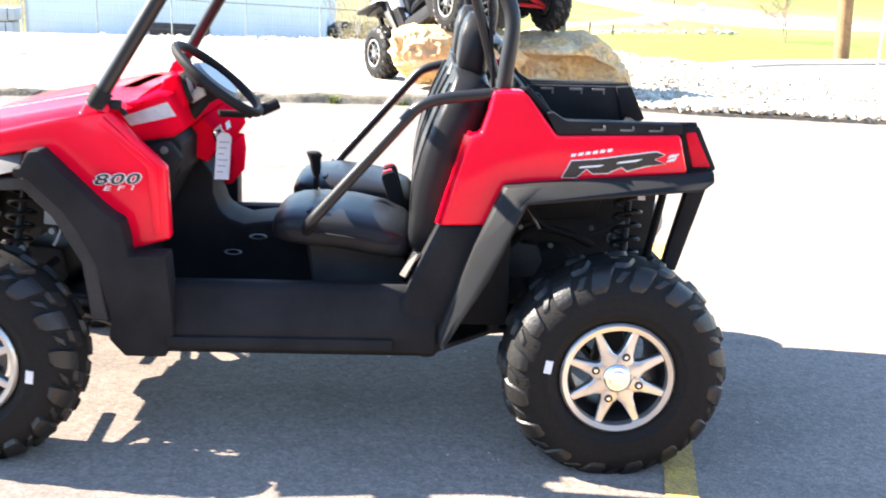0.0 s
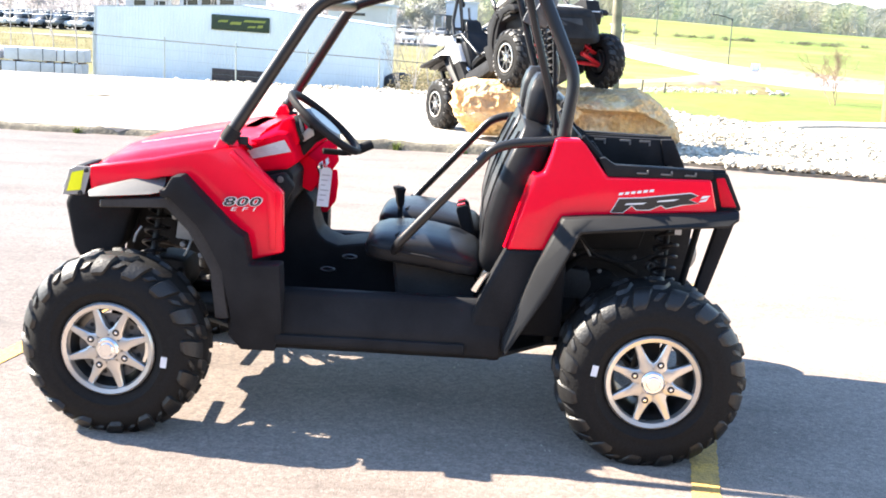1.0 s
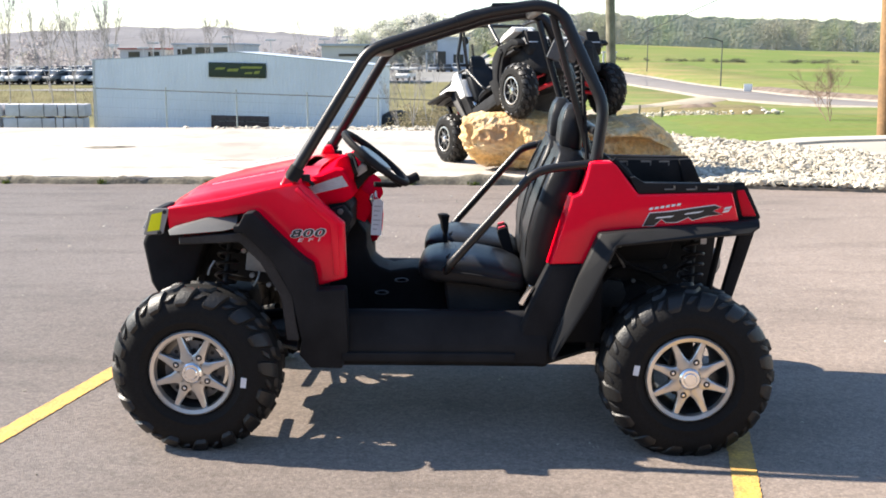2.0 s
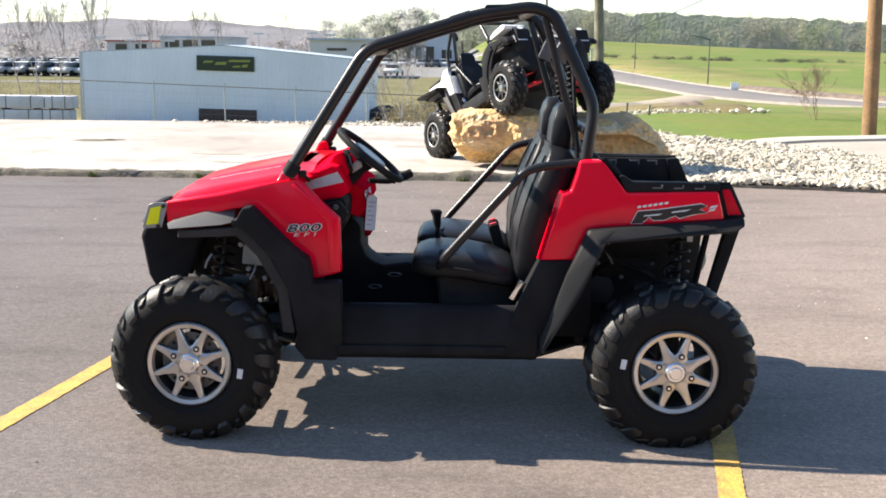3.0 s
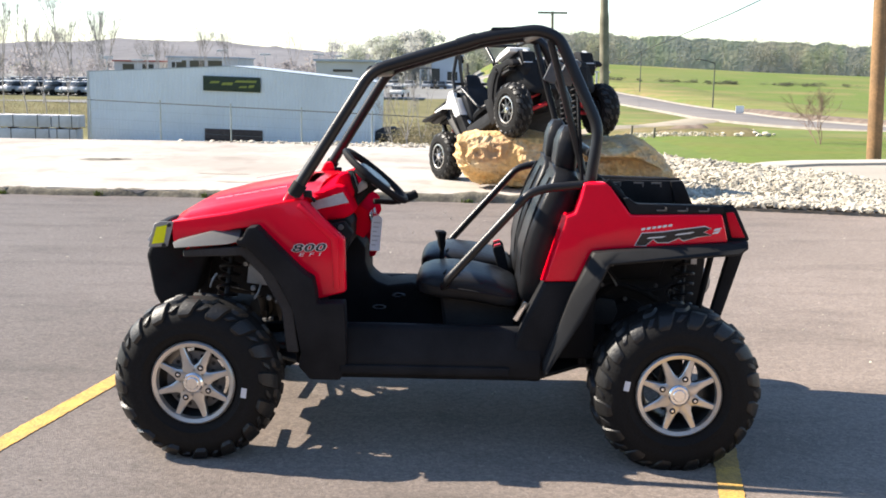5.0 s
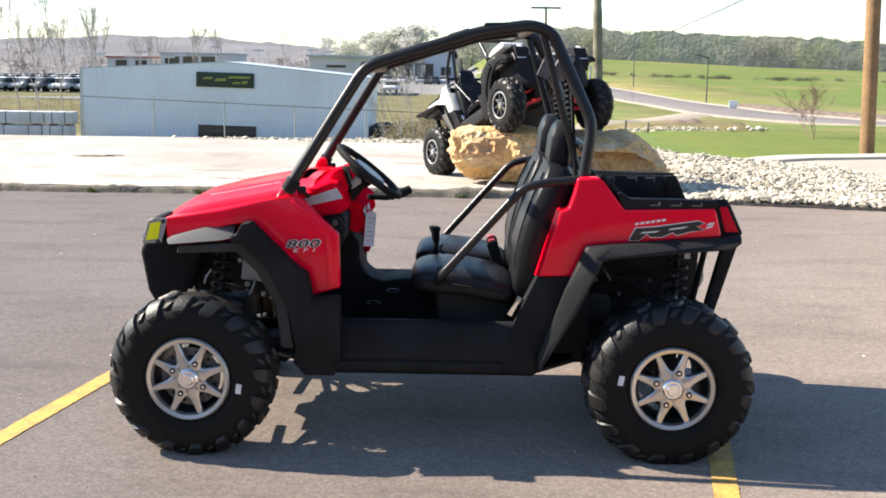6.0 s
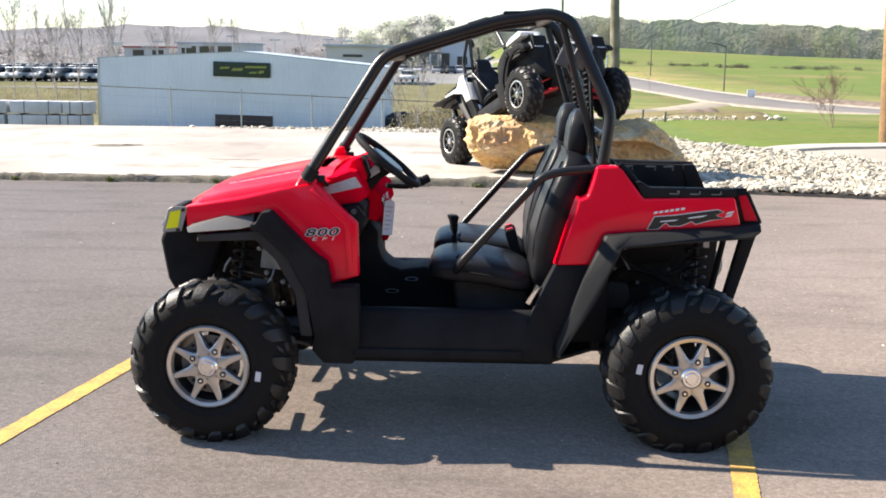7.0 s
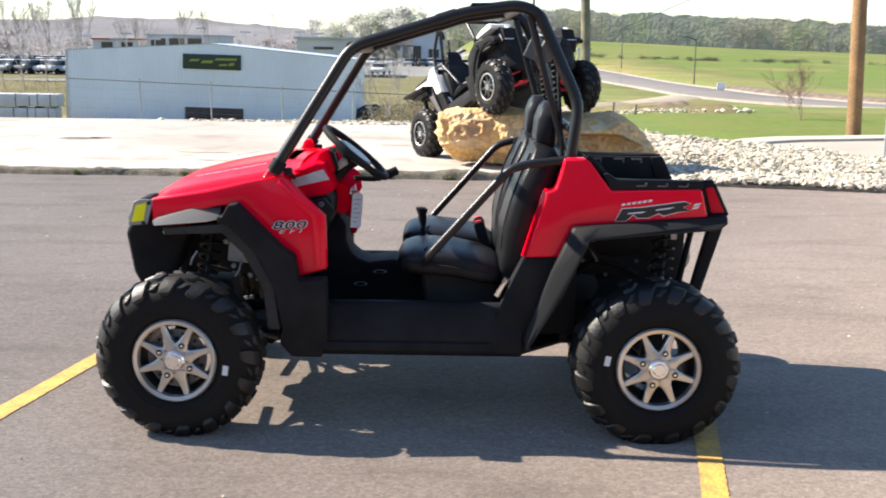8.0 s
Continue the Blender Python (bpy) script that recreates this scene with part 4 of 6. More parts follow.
    part("centre_tunnel", slab([(-.56, .37), (.42, .37), (.42, .60), (-.06, .615), (-.13, .638), (-.19, .63), (-.24, .622), (-.29, .64), (-.325, .668), (-.345, .73), (-.345, .80), (-.40, .86), (-.56, .86)], -.12, .12, .018, 3), BLACK, root)
    dash_mat = RED_PLASTIC if paint is RED else paint
    dash = part("dash_panel", slab([(-.62, .99), (-.61, 1.045), (-.56, 1.064), (-.51, 1.086), (-.44, 1.114), (-.405, 1.106), (-.375, 1.045), (-.36, 1.0), (-.40, .975), (-.52, .955)], -.46, .46, .016, 3), dash_mat, root)
    part("dash_lower_panel", slab([(-.36, 1.0), (-.325, .975), (-.312, .90), (-.345, .852), (-.385, .87), (-.40, .97)], -.20, .42, .006, 2), dash_mat, dash)
    part("dash_knee_panel", slab([(-.385, .87), (-.345, .86), (-.318, .86), (-.312, .80), (-.32, .715), (-.345, .71), (-.39, .80)], .13, .42, .008, 2), dash_mat, dash)
    part("cowl_panel", slab([(-.63, 1.04), (-.50, 1.07), (-.48, 1.09), (-.52, 1.085), (-.63, 1.06)], -.5, .5, .006, 2), dash_mat, dash)
    part("under_dash", slab([(-.60, .60), (-.60, .985), (-.40, .98), (-.375, .95), (-.38, .86), (-.42, .80), (-.50, .62)], -.45, .45, .01, 2), BLACK, root)
    part("instrument_pod", slab([(-.47, 1.08), (-.438, 1.146), (-.412, 1.16), (-.396, 1.155), (-.372, 1.075), (-.385, 1.04), (-.42, 1.03)], -.375, -.225, .02, 3), dash_mat, dash)
    gauge_m = pose(-.381, -.3, 1.112, 0, 0, 90) @ pose(0, 0, 0, -17)
    part("gauge_rim", moved(lathe([(.044, -.012), (.05, -.014), (.054, -.008), (.054, .012), (.044, .012)], 32), gauge_m), BLACK, dash)
    part("instrument_glass", moved(disc(.046, -.008, .01, .002, 28), gauge_m), PAPER, dash, "round pale instrument face")
    for s in (-1, 1):
        part("dash_end_cap", slab([(-.60, .80), (-.47, .95), (-.40, .97), (-.36, .92), (-.40, .84), (-.48, .70), (-.56, .62)], s * .47, s * .52, .012, 2), BLACK, root)
        part("dash_bolt", moved(disc(.012, -.004, .008, .002, 12), pose(-.412, s * .525, .945)), GREY, root)
    if tags:
        sheet_1 = part("information_sheet", slab([(-.525, 1.01), (-.384, 1.043), (-.41, 1.085), (-.547, 1.039)], -.467, -.463, 0), SHEET, dash, "pale grey glossy information sheet")
        for k in range(4):
            x, z = -.523 - .0048 * k, 1.0165 + .0062 * k
            part("print_line", slab([(x, z), (x + .11 - .012 * (k % 2), z + .0263 - .003 * (k % 2)), (x + .109 - .012 * (k % 2), z + .028 - .003 * (k % 2)), (x - .001, z + .0017)], -.4685, -.467, 0), INK, sheet_1)
        tag_m = pose(-.29, -.21, .876, -3, 7, 34)
        tag = part("hang_tag", moved(slab([(-.026, -.078), (.026, -.078), (.026, .066), (.014, .078), (-.014, .078), (-.026, .066)], -.001, .001, 0), tag_m), PAPER, dash, "white paper hang tag")
        for k in range(6):
            part("print_line", moved(slab([(-.018, .05 - .02 * k), (.018 - .008 * (k % 3), .05 - .02 * k), (.018 - .008 * (k % 3), .0455 - .02 * k), (-.018, .0455 - .02 * k)], -.002, -.001, 0), tag_m), INK, tag)
        part("tag_string", tube([(-.277, -.21, .951), (-.296, -.21, .972), (-.318, -.204, .962)], .0016, .01, 5), PAPER, tag)
        for y0, y1, z0, z1 in ((-.17, -.06, .955, .962), (-.17, -.162, .905, .955), (-.068, -.06, .905, .955), (-.17, -.06, .898, .905), (.02, .1, .93, .955)):
            part("panel_sticker", moved(block(-.0012, .0012, y0, y1, z0 - .93, z1 - .93, 0), pose(-.3165, 0, .93, 0, -11, 0)), PAPER, dash)
    # steering
    wheel_m = Matrix.Translation((-.287, -.28, 1.14)) @ Matrix.Rotation(radians(38.8), 4, "Y")
    rim_ring = bmesh.new()
    rings = []
    for k in range(40):
        a = math.tau * k / 40
        c = Vector((.165 * math.cos(a), .165 * math.sin(a), 0))
        o = c.normalized()
        rings.append([rim_ring.verts.new(c + o * .0152 * math.cos(b) + Vector((0, 0, .0152 * math.sin(b)))) for b in (math.tau * j / 10 for j in range(10))])
    for k in range(40):
        p, q = rings[k], rings[(k + 1) % 40]
        for j in range(10):
            rim_ring.faces.new((p[j], p[(j + 1) % 10], q[(j + 1) % 10], q[j]))
    sw = part("steering_wheel", moved(rim_ring, wheel_m), BLACK, root)
    for a in (0.35, math.pi - .35, -math.pi / 2):
        part("spoke", moved(slab([(.03, -.04), (.10, -.03), (.16, -.034), (.16, .034), (.10, .03), (.03, .04)], -.03, -.012, .005, 2, "z"), wheel_m @ Matrix.Rotation(a + math.pi / 2, 4, "Z")), BLACK, sw)
    part("horn_pad", moved(join(moved(disc(.09, -.03, .006, .014, 32), Matrix.Rotation(radians(90), 4, "X"))), wheel_m), PAD, sw, "sunlit grey wheel pad")
    part("signal_stalk", join(tube([(-.30, -.21, 1.02), (-.21, -.17, 1.012), (-.16, -.145, 1.028)], .012, .02, 10), tube([(-.17, -.15, 1.024), (-.118, -.12, 1.046)], .02, sides=12)), BLACK, root)
    col = Vector((-.287, -.28, 1.14))
    nrm = wheel_m.to_3x3() @ Vector((0, 0, 1))
    part("steering_column", join(tube([col - nrm * .02, col - nrm * .15, (-.52, -.28, .9)], .027, .05, 14), tube([col - nrm * .02, col - nrm * .075], .05, sides=16, taper=.03)), BLACK, root)
    for y in (-.145, -.105):
        part("rocker_switch", moved(block(-.006, .008, -.014, .014, -.022, .022, .004), pose(-.322, y, .935, 0, -11, 0)), BLACK, dash)
    part("column_bracket", moved(slab([(-.03, -.012), (.02, -.018), (.03, .0), (.02, .02), (-.028, .014)], -.012, .012, .004), pose(-.345, -.318, 1.094, 0, -40, 0)), STEEL, root, "bright metal column bracket")
    part("ignition_key", tube([(-.32, -.20, .96), (-.31, -.19, .925)], .008, sides=8), CHROME, root)
    # seats, console details
    seat(root, -.29)
    seat(root, .29)
    part("shift_lever", join(tube([(.02, 0, .60), (.0, 0, .70), (.002, 0, .80)], .011, .05, 10), loft([[(x + r * math.cos(a), r * 1.1 * math.sin(a), z) for a in (math.tau * k / 12 for k in range(12))] for x, r, z in
         ((.002, .013, .78), (.0, .018, .80), (-.002, .02, .83), (-.004, .027, .853), (-.01, .024, .862), (-.012, .01, .865))])), BLACK, root)
    for s in (-1, 1):
        buckle = part("belt_buckle", moved(slab([(-.022, -.10), (.022, -.10), (.026, .05), (.02, .065), (-.02, .065), (-.026, .05)], -.02, .02, .006), pose(.275, s * .06 - .0, .745, 0, -16, 0)), BLACK, root)
        part("release_button", moved(block(-.016, .016, -.013, .013, .062, .072, .003), pose(.275, s * .06, .745, 0, -16, 0)), RED_SPRING, buckle)
        part("shoulder_belt", slab([(.555, 1.58), (.565, 1.58), (.60, 1.15), (.56, .75), (.552, .75), (.588, 1.15)], s * .40, s * .445, .001, 1), BLACK, root)
        part("belt_guide", moved(block(-.03, .03, -.03, .03, -.055, .055, .008), pose(.525, s * .42, 1.60, 0, 24, 0)), GREY if not dark_wheels else BLACK, root)
        part("belt_cover", coil((.56, s * .30, 1.55), (.585, s * .30, 1.30), .013, .007, 10), BLACK, root)
        part("belt_tongue", moved(block(-.012, .012, -.02, .02, -.045, .045, .004), pose(.345, s * .545, .61, 0, 30, 0)), CHROME, root)
    for x, z in ((-.19, .58), (-.279, .523)):
        part("tunnel_slot", moved(lathe([(.022, -.005), (.026, -.009), (.032, -.005), (.032, 0), (.022, 0)], 24), pose(x, -.122, z, 0, 0, 0) @ Matrix.Diagonal((1, 1, .32, 1))), STEEL, root)
    # body panels, near and far
    fender, fender_far = pair("front_fender", dished(slab(FENDER_F, -.622, -.575, .012, 3), lambda x, z: .05 * smooth(.95, 1.13, z) * smooth(-.9, -.6, x) + .055 * smooth(-.95, -1.09, x)), front_paint or paint, root)
    crease = slab([(-.57, 1.055), (-.41, .915), (-.405, .70), (-.43, .70), (-.44, .905), (-.585, 1.04)], -.628, -.60, .006, 2)
    part("fender_crease", dished(crease, lambda x, z: .03 * smooth(.95, 1.13, z)), front_paint or paint, fender)
    flare, flare_far = pair("front_flare", dished(slab(FLARE_F, -.70, -.60, .016, 2), lambda x, z: .045 * smooth(.60, .40, z)), BLACK, root)
    pair("flare_strip", dished(slab(FLARE_STRIP, -.70, -.60, .008, 2), lambda x, z: .13 * (z - .86) / .1), PALE_PLASTIC, root, "flare strip in pale grey standing for sunlight")
    for s in (-1, 1):
        part("inner_arch", join(slab([(-1.04, .86), (-.78, .88), (-.67, .77), (-.59, .62), (-.57, .44), (-.62, .44), (-.64, .62), (-.72, .76), (-.80, .84), (-1.04, .83)], s * .28, s * .66, .004, 1)), DARK, root)
    pair("rear_fender", dished(slab(REAR_RED, -.632, -.57, .012, 3), lambda x, z: .03 * smooth(.95, 1.16, z) * smooth(.8, .6, x)), paint, root)
    pair("rear_flare", dished(slab(REAR_FLARE, -.715, -.60, .018, 2), lambda x, z: .05 * smooth(1.0, 1.24, x) + .04 * smooth(.7, .36, z) + .034 * (1 - min(1, max(0, leg_depth(x, z) / .035)))), FLARE, root)
    pair("pillar_panel", slab(B_PANEL, -.63, -.49, .055, 5), BLACK, root)
    pair("pillar_edge", slab([(.43, .75), (.455, .75), (.535, 1.02), (.515, 1.03)], -.60, -.50, .012, 2), paint, root)
    edge = bmesh.new()
    quad = [edge.verts.new(p) for p in ((.438, -.626, .752), (.519, -.626, 1.022), (.503, -.585, 1.026), (.42, -.585, .752))]
    edge.faces.new(quad)
    bmesh.ops.solidify(edge, geom=edge.faces[:], thickness=.008)
    pair("fender_edge", edge, paint, root)
    pair("panel_bolt", moved(disc(.013, -.012, .01, .003, 12), pose(.572, -.632, .745)), DARK, root)
    rocker = [(-.60, .322), (-.636, .345), (-.645, .40), (-.64, .43), (-.605, .535), (-.585, .55), (-.53, .545), (-.52, .50), (-.52, .322)]
    pair("rocker_panel", join(slab(rocker, -.50, .43, .008, 2, "x"), slab([(-.655, .352), (-.660, .372), (-.655, .392), (-.64, .39), (-.64, .354)], -.40, .30, .004, 1, "x")), BLACK, root)
    part("nose_panel", slab([(-1.279, .785), (-1.262, .828), (-1.20, .846), (-1.0, .875), (-1.0, .80), (-1.06, .62), (-1.18, .555), (-1.222, .562), (-1.249, .613), (-1.266, .715)], -.365, .365, .022, 3), BLACK, root)
    part("nose_grille", slab([(-1.285, .66), (-1.24, .64), (-1.24, .74), (-1.29, .75)], -.2, .2, .01, 2), DARK, root)
    hood = part("hood", hood_mesh(), paint, root, "", 50)
    if decals:
        for s in (-1, 1):
            for k in range(8):
                x = -.93 + .038 * k
                part("hood_lettering_bar", moved(block(-.0165, .0165, -.0055, .0055, -.001, .0012, 0), pose(x, s * .455, 1.0425 + .195 * (x + .95) + .0045, 0, -11, 0)), DECAL_WHITE, hood)
    for s in (-1, 1):
        lamp = part("headlight", slab([(-1.216, .852), (-1.17, .958), (-1.13, .966), (-1.12, .94), (-1.15, .849)], s * .36, s * .565, .012, 2), BLACK, root)
        part("lamp_lens", slab([(-1.225, .872), (-1.185, .948), (-1.17, .95), (-1.205, .868)], s * .38, s * .53, .006, 2), LENS, lamp)
        part("lamp_frame", slab([(-1.21, .853), (-1.182, .95), (-1.155, .962), (-1.1, .962), (-1.108, .93), (-1.128, .858)], s * .563, s * .5665, .001, 1), LAMP_GREY, lamp)
        for bx, bz in ((-1.119, .948), (-1.143, .862)):
            part("lamp_bolt", moved(disc(.009, -.006, .006, .002, 12), pose(bx, s * .5665, bz)), DARK, lamp)
        if tags:
            part("lamp_sticker", slab([(-1.193, .867), (-1.172, .938), (-1.128, .948), (-1.142, .874)], s * .567, s * .5695, .0), YELLOW_TAG, lamp, "bright yellow protective sticker")
    # cage
    for s in (-1, 1):
        part("cage_side_tube", tube([(-.605, s * .575, 1.08), (-.287, s * .525, 1.592), (.183, s * .482, 1.738), (.39, s * .474, 1.768), (.475, s * .474, 1.738), (.522, s * .482, 1.64), (.645, s * .525, 1.372), (.628, s * .535, 1.25), (.612, s * .54, 1.12)], .0245, .06, 14), TUBE, root)
        part("pillar_clamp", join(tube([(-.60, s * .576, 1.085), (-.572, s * .571, 1.13)], .031, sides=14), block(-.565, -.528, s * .55 - .018, s * .55 + .018, 1.07, 1.1, .008), tube([(-.54, s * .55, 1.08), (-.515, s * .545, 1.055)], .008, sides=6)), BLACK, root)
        part("tube_joint", tube([(.06, s * .4925, 1.70), (.14, s * .486, 1.726)], .0275, sides=14), TUBE, root)
        part("hip_bar", tube([(.60, s * .57, 1.148), (.44, s * .57, 1.13), (.365, s * .57, 1.108), (.035, s * .56, .735), (.015, s * .50, .69), (.02, s * .42, .66)], .018, .07, 12), TUBE, root)
        part("cage_brace", tube([(.44, s * .46, 1.73), (.60, s * .42, 1.18)], .016, sides=10), TUBE, root)
    part("cage_crossbar", tube([(-.285, -.52, 1.588), (-.285, .52, 1.588)], .0245, sides=14), TUBE, root)
    part("cage_crossbar", tube([(.40, -.474, 1.762), (.40, .474, 1.762)], .0245, sides=14), TUBE, root)
    part("cage_crossbar", tube([(.62, -.53, 1.27), (.62, .53, 1.27)], .02, sides=12), TUBE, root)
    part("roof_tab", slab([(.19, 1.756), (.29, 1.766), (.29, 1.776), (.2, 1.774)], -.495, -.455, .003), TUBE, root)
    # cargo bed
    wall = [(.70, 1.15), (.725, 1.15), (.79, 1.062), (1.20, 1.062), (1.20, .93), (.69, .90)]
    for s in (-1, 1):
        side_wall = part("bed_side", slab(wall, s * .565, s * .53, .006), BLACK, root)
        # The slots are not cut: grey insets stand for light showing through.
        for x in (.87, .985, 1.075):
            part("tie_slot", join(block(x - .026, x + .026, s * .532 - .004, s * .532 + .004, 1.045, 1.054, .001, 1), block(x + .018, x + .026, s * .532 - .004, s * .532 + .004, 1.03, 1.05, .001, 1)), GREY, side_wall, "grey inset standing for light in a tie-down slot")
        rim = part("bed_rim", slab([(.742, 1.098), (.762, 1.102), (.80, 1.078), (1.15, 1.074), (1.15, 1.042), (.776, 1.034)], s * .622, s * .57, .006, 2), BLACK, root)
        for x in (.90, .985, 1.07):
            part("tie_slot", join(block(x - .022, x + .02, s * .623 - .003, s * .623 + .003, 1.05, 1.056, .001, 1), block(x + .013, x + .02, s * .623 - .003, s * .623 + .003, 1.05, 1.066, .001, 1)), GREY, rim, "grey inset standing for light in a tie-down slot")
        rail = part("bed_rail", tube([(.68, s * .575, 1.165), (.785, s * .575, 1.058), (1.20, s * .575, 1.062)], .014, .02, 8), BLACK, root)
        end = part("tail_end_cap", slab([(1.143, 1.062), (1.205, 1.066), (1.268, .935), (1.245, .925), (1.175, .922)], s * .60, s * .52, .01, 2), BLACK, root)
        part("tail_lamp", slab([(1.163, 1.047), (1.194, 1.05), (1.247, .945), (1.192, .943)], s * .606, s * .59, .006, 2), TAIL, end, "dark red tail lamp lens")
    part("bed_floor", block(.68, 1.2, -.55, .55, .86, .885, .004), BLACK, root)
    part("bed_front", slab([(.665, .86), (.69, .86), (.70, 1.15), (.675, 1.165)], -.56, .56, .006), BLACK, root)
    part("tailgate", slab([(1.185, .87), (1.215, .87), (1.21, .945), (1.18, .945)], -.53, .53, .008), BLACK, root)
    part("seat_bulkhead", slab([(.50, .40), (.66, .40), (.665, 1.13), (.62, 1.13), (.585, 1.05), (.53, .80)], -.52, .52, .015), BLACK, root)
    part("rear_bumper", tube([(1.16, -.40, .58), (1.17, -.2, .56), (1.17, .2, .56), (1.16, .40, .58)], .018, .1, 10), BLACK, root)
    if decals:
        y = -.6235
        m8 = Matrix.Translation((-.603, y - .0005, .855)) @ Matrix.Rotation(radians(90), 4, "X") @ Matrix.Rotation(radians(2.5), 4, "Z")
        lettering("800", .043, m8 @ Matrix.Translation((0, 0, -.0012)), DECAL_WHITE, fender, "white_number_edge", 1.95, .0012, .0026)
        lettering("800", .043, m8 @ Matrix.Translation((0, 0, .0008)), DECAL_BLACK, fender, "black_number", 1.95, .0012, .0006)
        lettering("E F I", .02, m8 @ Matrix.Translation((.026, -.0195, .0002)), DECAL_WHITE, fender, "white_lettering", 2.3)
        # maker's mark as plain slanted shapes
        rear = [o for o in root.children if o.name.startswith("rear_fender")][0]
        def shard(pts, dy, mat, nm):
            part(nm, slab(pts, -.6345 - dy, -.630, 0), mat, rear)
        jag = [Vector(p) for p in ((.796, .909), (.822, .959), (.905, .966), (.99, .979), (1.074, .9915), (1.098, .984), (1.068, .969), (1.102, .957), (1.045, .950), (.99, .934), (.972, .945), (.93, .926), (.886, .924), (.868, .938), (.838, .911))]
        def grown(pts, by):
            out = []
            for a, b, c in zip(pts[-1:] + pts[:-1], pts, pts[1:] + pts[:1]):
                u, v = (b - a).normalized(), (c - b).normalized()
                m_ = (Vector((-u.y, u.x)) + Vector((-v.y, v.x))).normalized()
                out.append(tuple(b + m_ * by))
            return out
        shard(grown(jag, .0032), 0, DECAL_WHITE, "mark_edge")
        shard([tuple(p) for p in jag], .0014, DECAL_BLACK, "mark_shape")
        for pts in ([(.842, .938), (.85, .944), (.92, .951), (.905, .944)], [(.955, .954), (.962, .96), (1.035, .971), (1.015, .962)]):
            shard(pts, .002, DECAL_WHITE, "mark_slit")
        shard([(1.108, .973), (1.116, .984), (1.142, .988), (1.134, .980)], .0014, DECAL_WHITE, "mark_bar")
        shard([(1.104, .962), (1.109, .968), (1.136, .978), (1.128, .966)], .0014, DECAL_WHITE, "mark_bar")
        for k in range(6):
            x, z = .818 + k * .0215, .972 + .0034 * k
            shard([(x, z), (x + .004, z + .009), (x + .018, z + .0105), (x + .014, z + .0015)], .0014, DECAL_WHITE, "mark_bar")
    return root

side_by_side("glossy red and black two-seat side-by-side utility vehicle parked on asphalt", RED, TUBE, Matrix(), True, True)

# ---- the second machine, nose up on two boulders on the apron ----
side_by_side("white and black side-by-side utility vehicle with its nose up on boulders", WHITE_PAINT, RED_SPRING, pose(.90, 9.86, .455, 0, 21.4, 118.5), False, False, True, BLACK)

def boulder(c, size, seed, turn=0.0, power=0.55, shape=None):
    """A weathered rock: broken blocks, bedding ledges, chipped edges. shape(x, y, z) bends its unit form."""
    bm = bmesh.new()
    bmesh.ops.create_cube(bm, size=2)
    bmesh.ops.subdivide_edges(bm, edges=bm.edges[:], cuts=60, use_grid_fill=True)
    e = 2 / power
    off = Vector((seed * 3.1, seed * 1.7, seed * .6))
    for v in bm.verts:
        p = v.co / sum(abs(a) ** e for a in v.co) ** (1 / e) * .95
        n = Vector([math.copysign(abs(a) ** (e - 1), a) for a in p]).normalized()
        if shape:
            p = shape(p)
        q = Vector((p.x * size[0], p.y * size[1], p.z * size[2]))
        side = Vector((n.x, n.y, n.z * .5))
        w = q * 2.6 + off + Vector((noise.noise(q * 2 + off), noise.noise(q * 2 - off), 0)) * .5
        w.z *= 1.15
        dist, cells = noise.voronoi(w)
        chip = noise.cell(cells[0] * 7.3)
        gap = min(1, (dist[1] - dist[0]) * 3.5)
        w2 = q * 7 + off
        w2.z *= 1.1
        d2, c2 = noise.voronoi(w2)
        chip2 = noise.cell(c2[0] * 9.1)
        rough = .045 * (chip - .5) * gap + .02 * (gap - 1) + .02 * (chip2 - .5) * min(1, (d2[1] - d2[0]) * 4)
        rough += .14 * noise.noise(q * 1.8 + off) + .11 * (.3 - abs(noise.noise(q * 3.4 + off))) + .06 * (.3 - abs(noise.noise(q * 8 - off))) + .022 * noise.noise(q * 22 + off)
        v.co = q + side * rough * .85
    return moved(bm, pose(*c, 0, 0, turn))
def ledge_form(p):
    """Upper bed bulging forward over a deeply undercut foot, top tilting gently to one end."""
    foot = smooth(.05, -.75, p.z)
    near = smooth(.3, -.6, p.y)
    g = 1 + .08 * smooth(-.2, .15, p.z) - .16 * foot - .12 * smooth(.2, .9, p.x) * smooth(-.2, .6, p.z)
    return Vector((p.x * g, p.y * g + .45 * foot * near * smooth(.75, -.3, p.x), p.z - .1 * (p.x + .5) * smooth(0, .8, p.z) )) 
def ridge_form(p):
    """Low rock: flat back, a ridge hanging over a hollow on its near side, one end dropping steeply."""
    hollow = .32 * smooth(.38, .22, p.z) * smooth(-.75, -.3, p.z) * smooth(-.8, -.3, p.x) * smooth(.85, .5, p.x)
    brow = -.16 * smooth(.2, .38, p.z) * smooth(.75, .5, p.z) * smooth(-.9, -.4, p.x) * smooth(.7, .4, p.x)
    near = smooth(.1, -.4, p.y)
    return Vector((p.x + .1 * smooth(.2, -.8, p.z) * (1 if p.x > 0 else 0), p.y + (hollow + brow) * near + .3 * smooth(.4, .9, p.z) * near, p.z * (1 - .1 * smooth(.3, 1, p.x)) - .62 * smooth(.25, 1.0, p.x) * smooth(-.3, .7, p.z)))
solid("boulder", boulder((.82, 9.28, .46), (.80, .50, .385), 4, -16, .34, ledge_form), BOULDER, "large blocky golden limestone boulder under a wheel on the concrete", "boulder", "boulders under the machine", smooth=25)
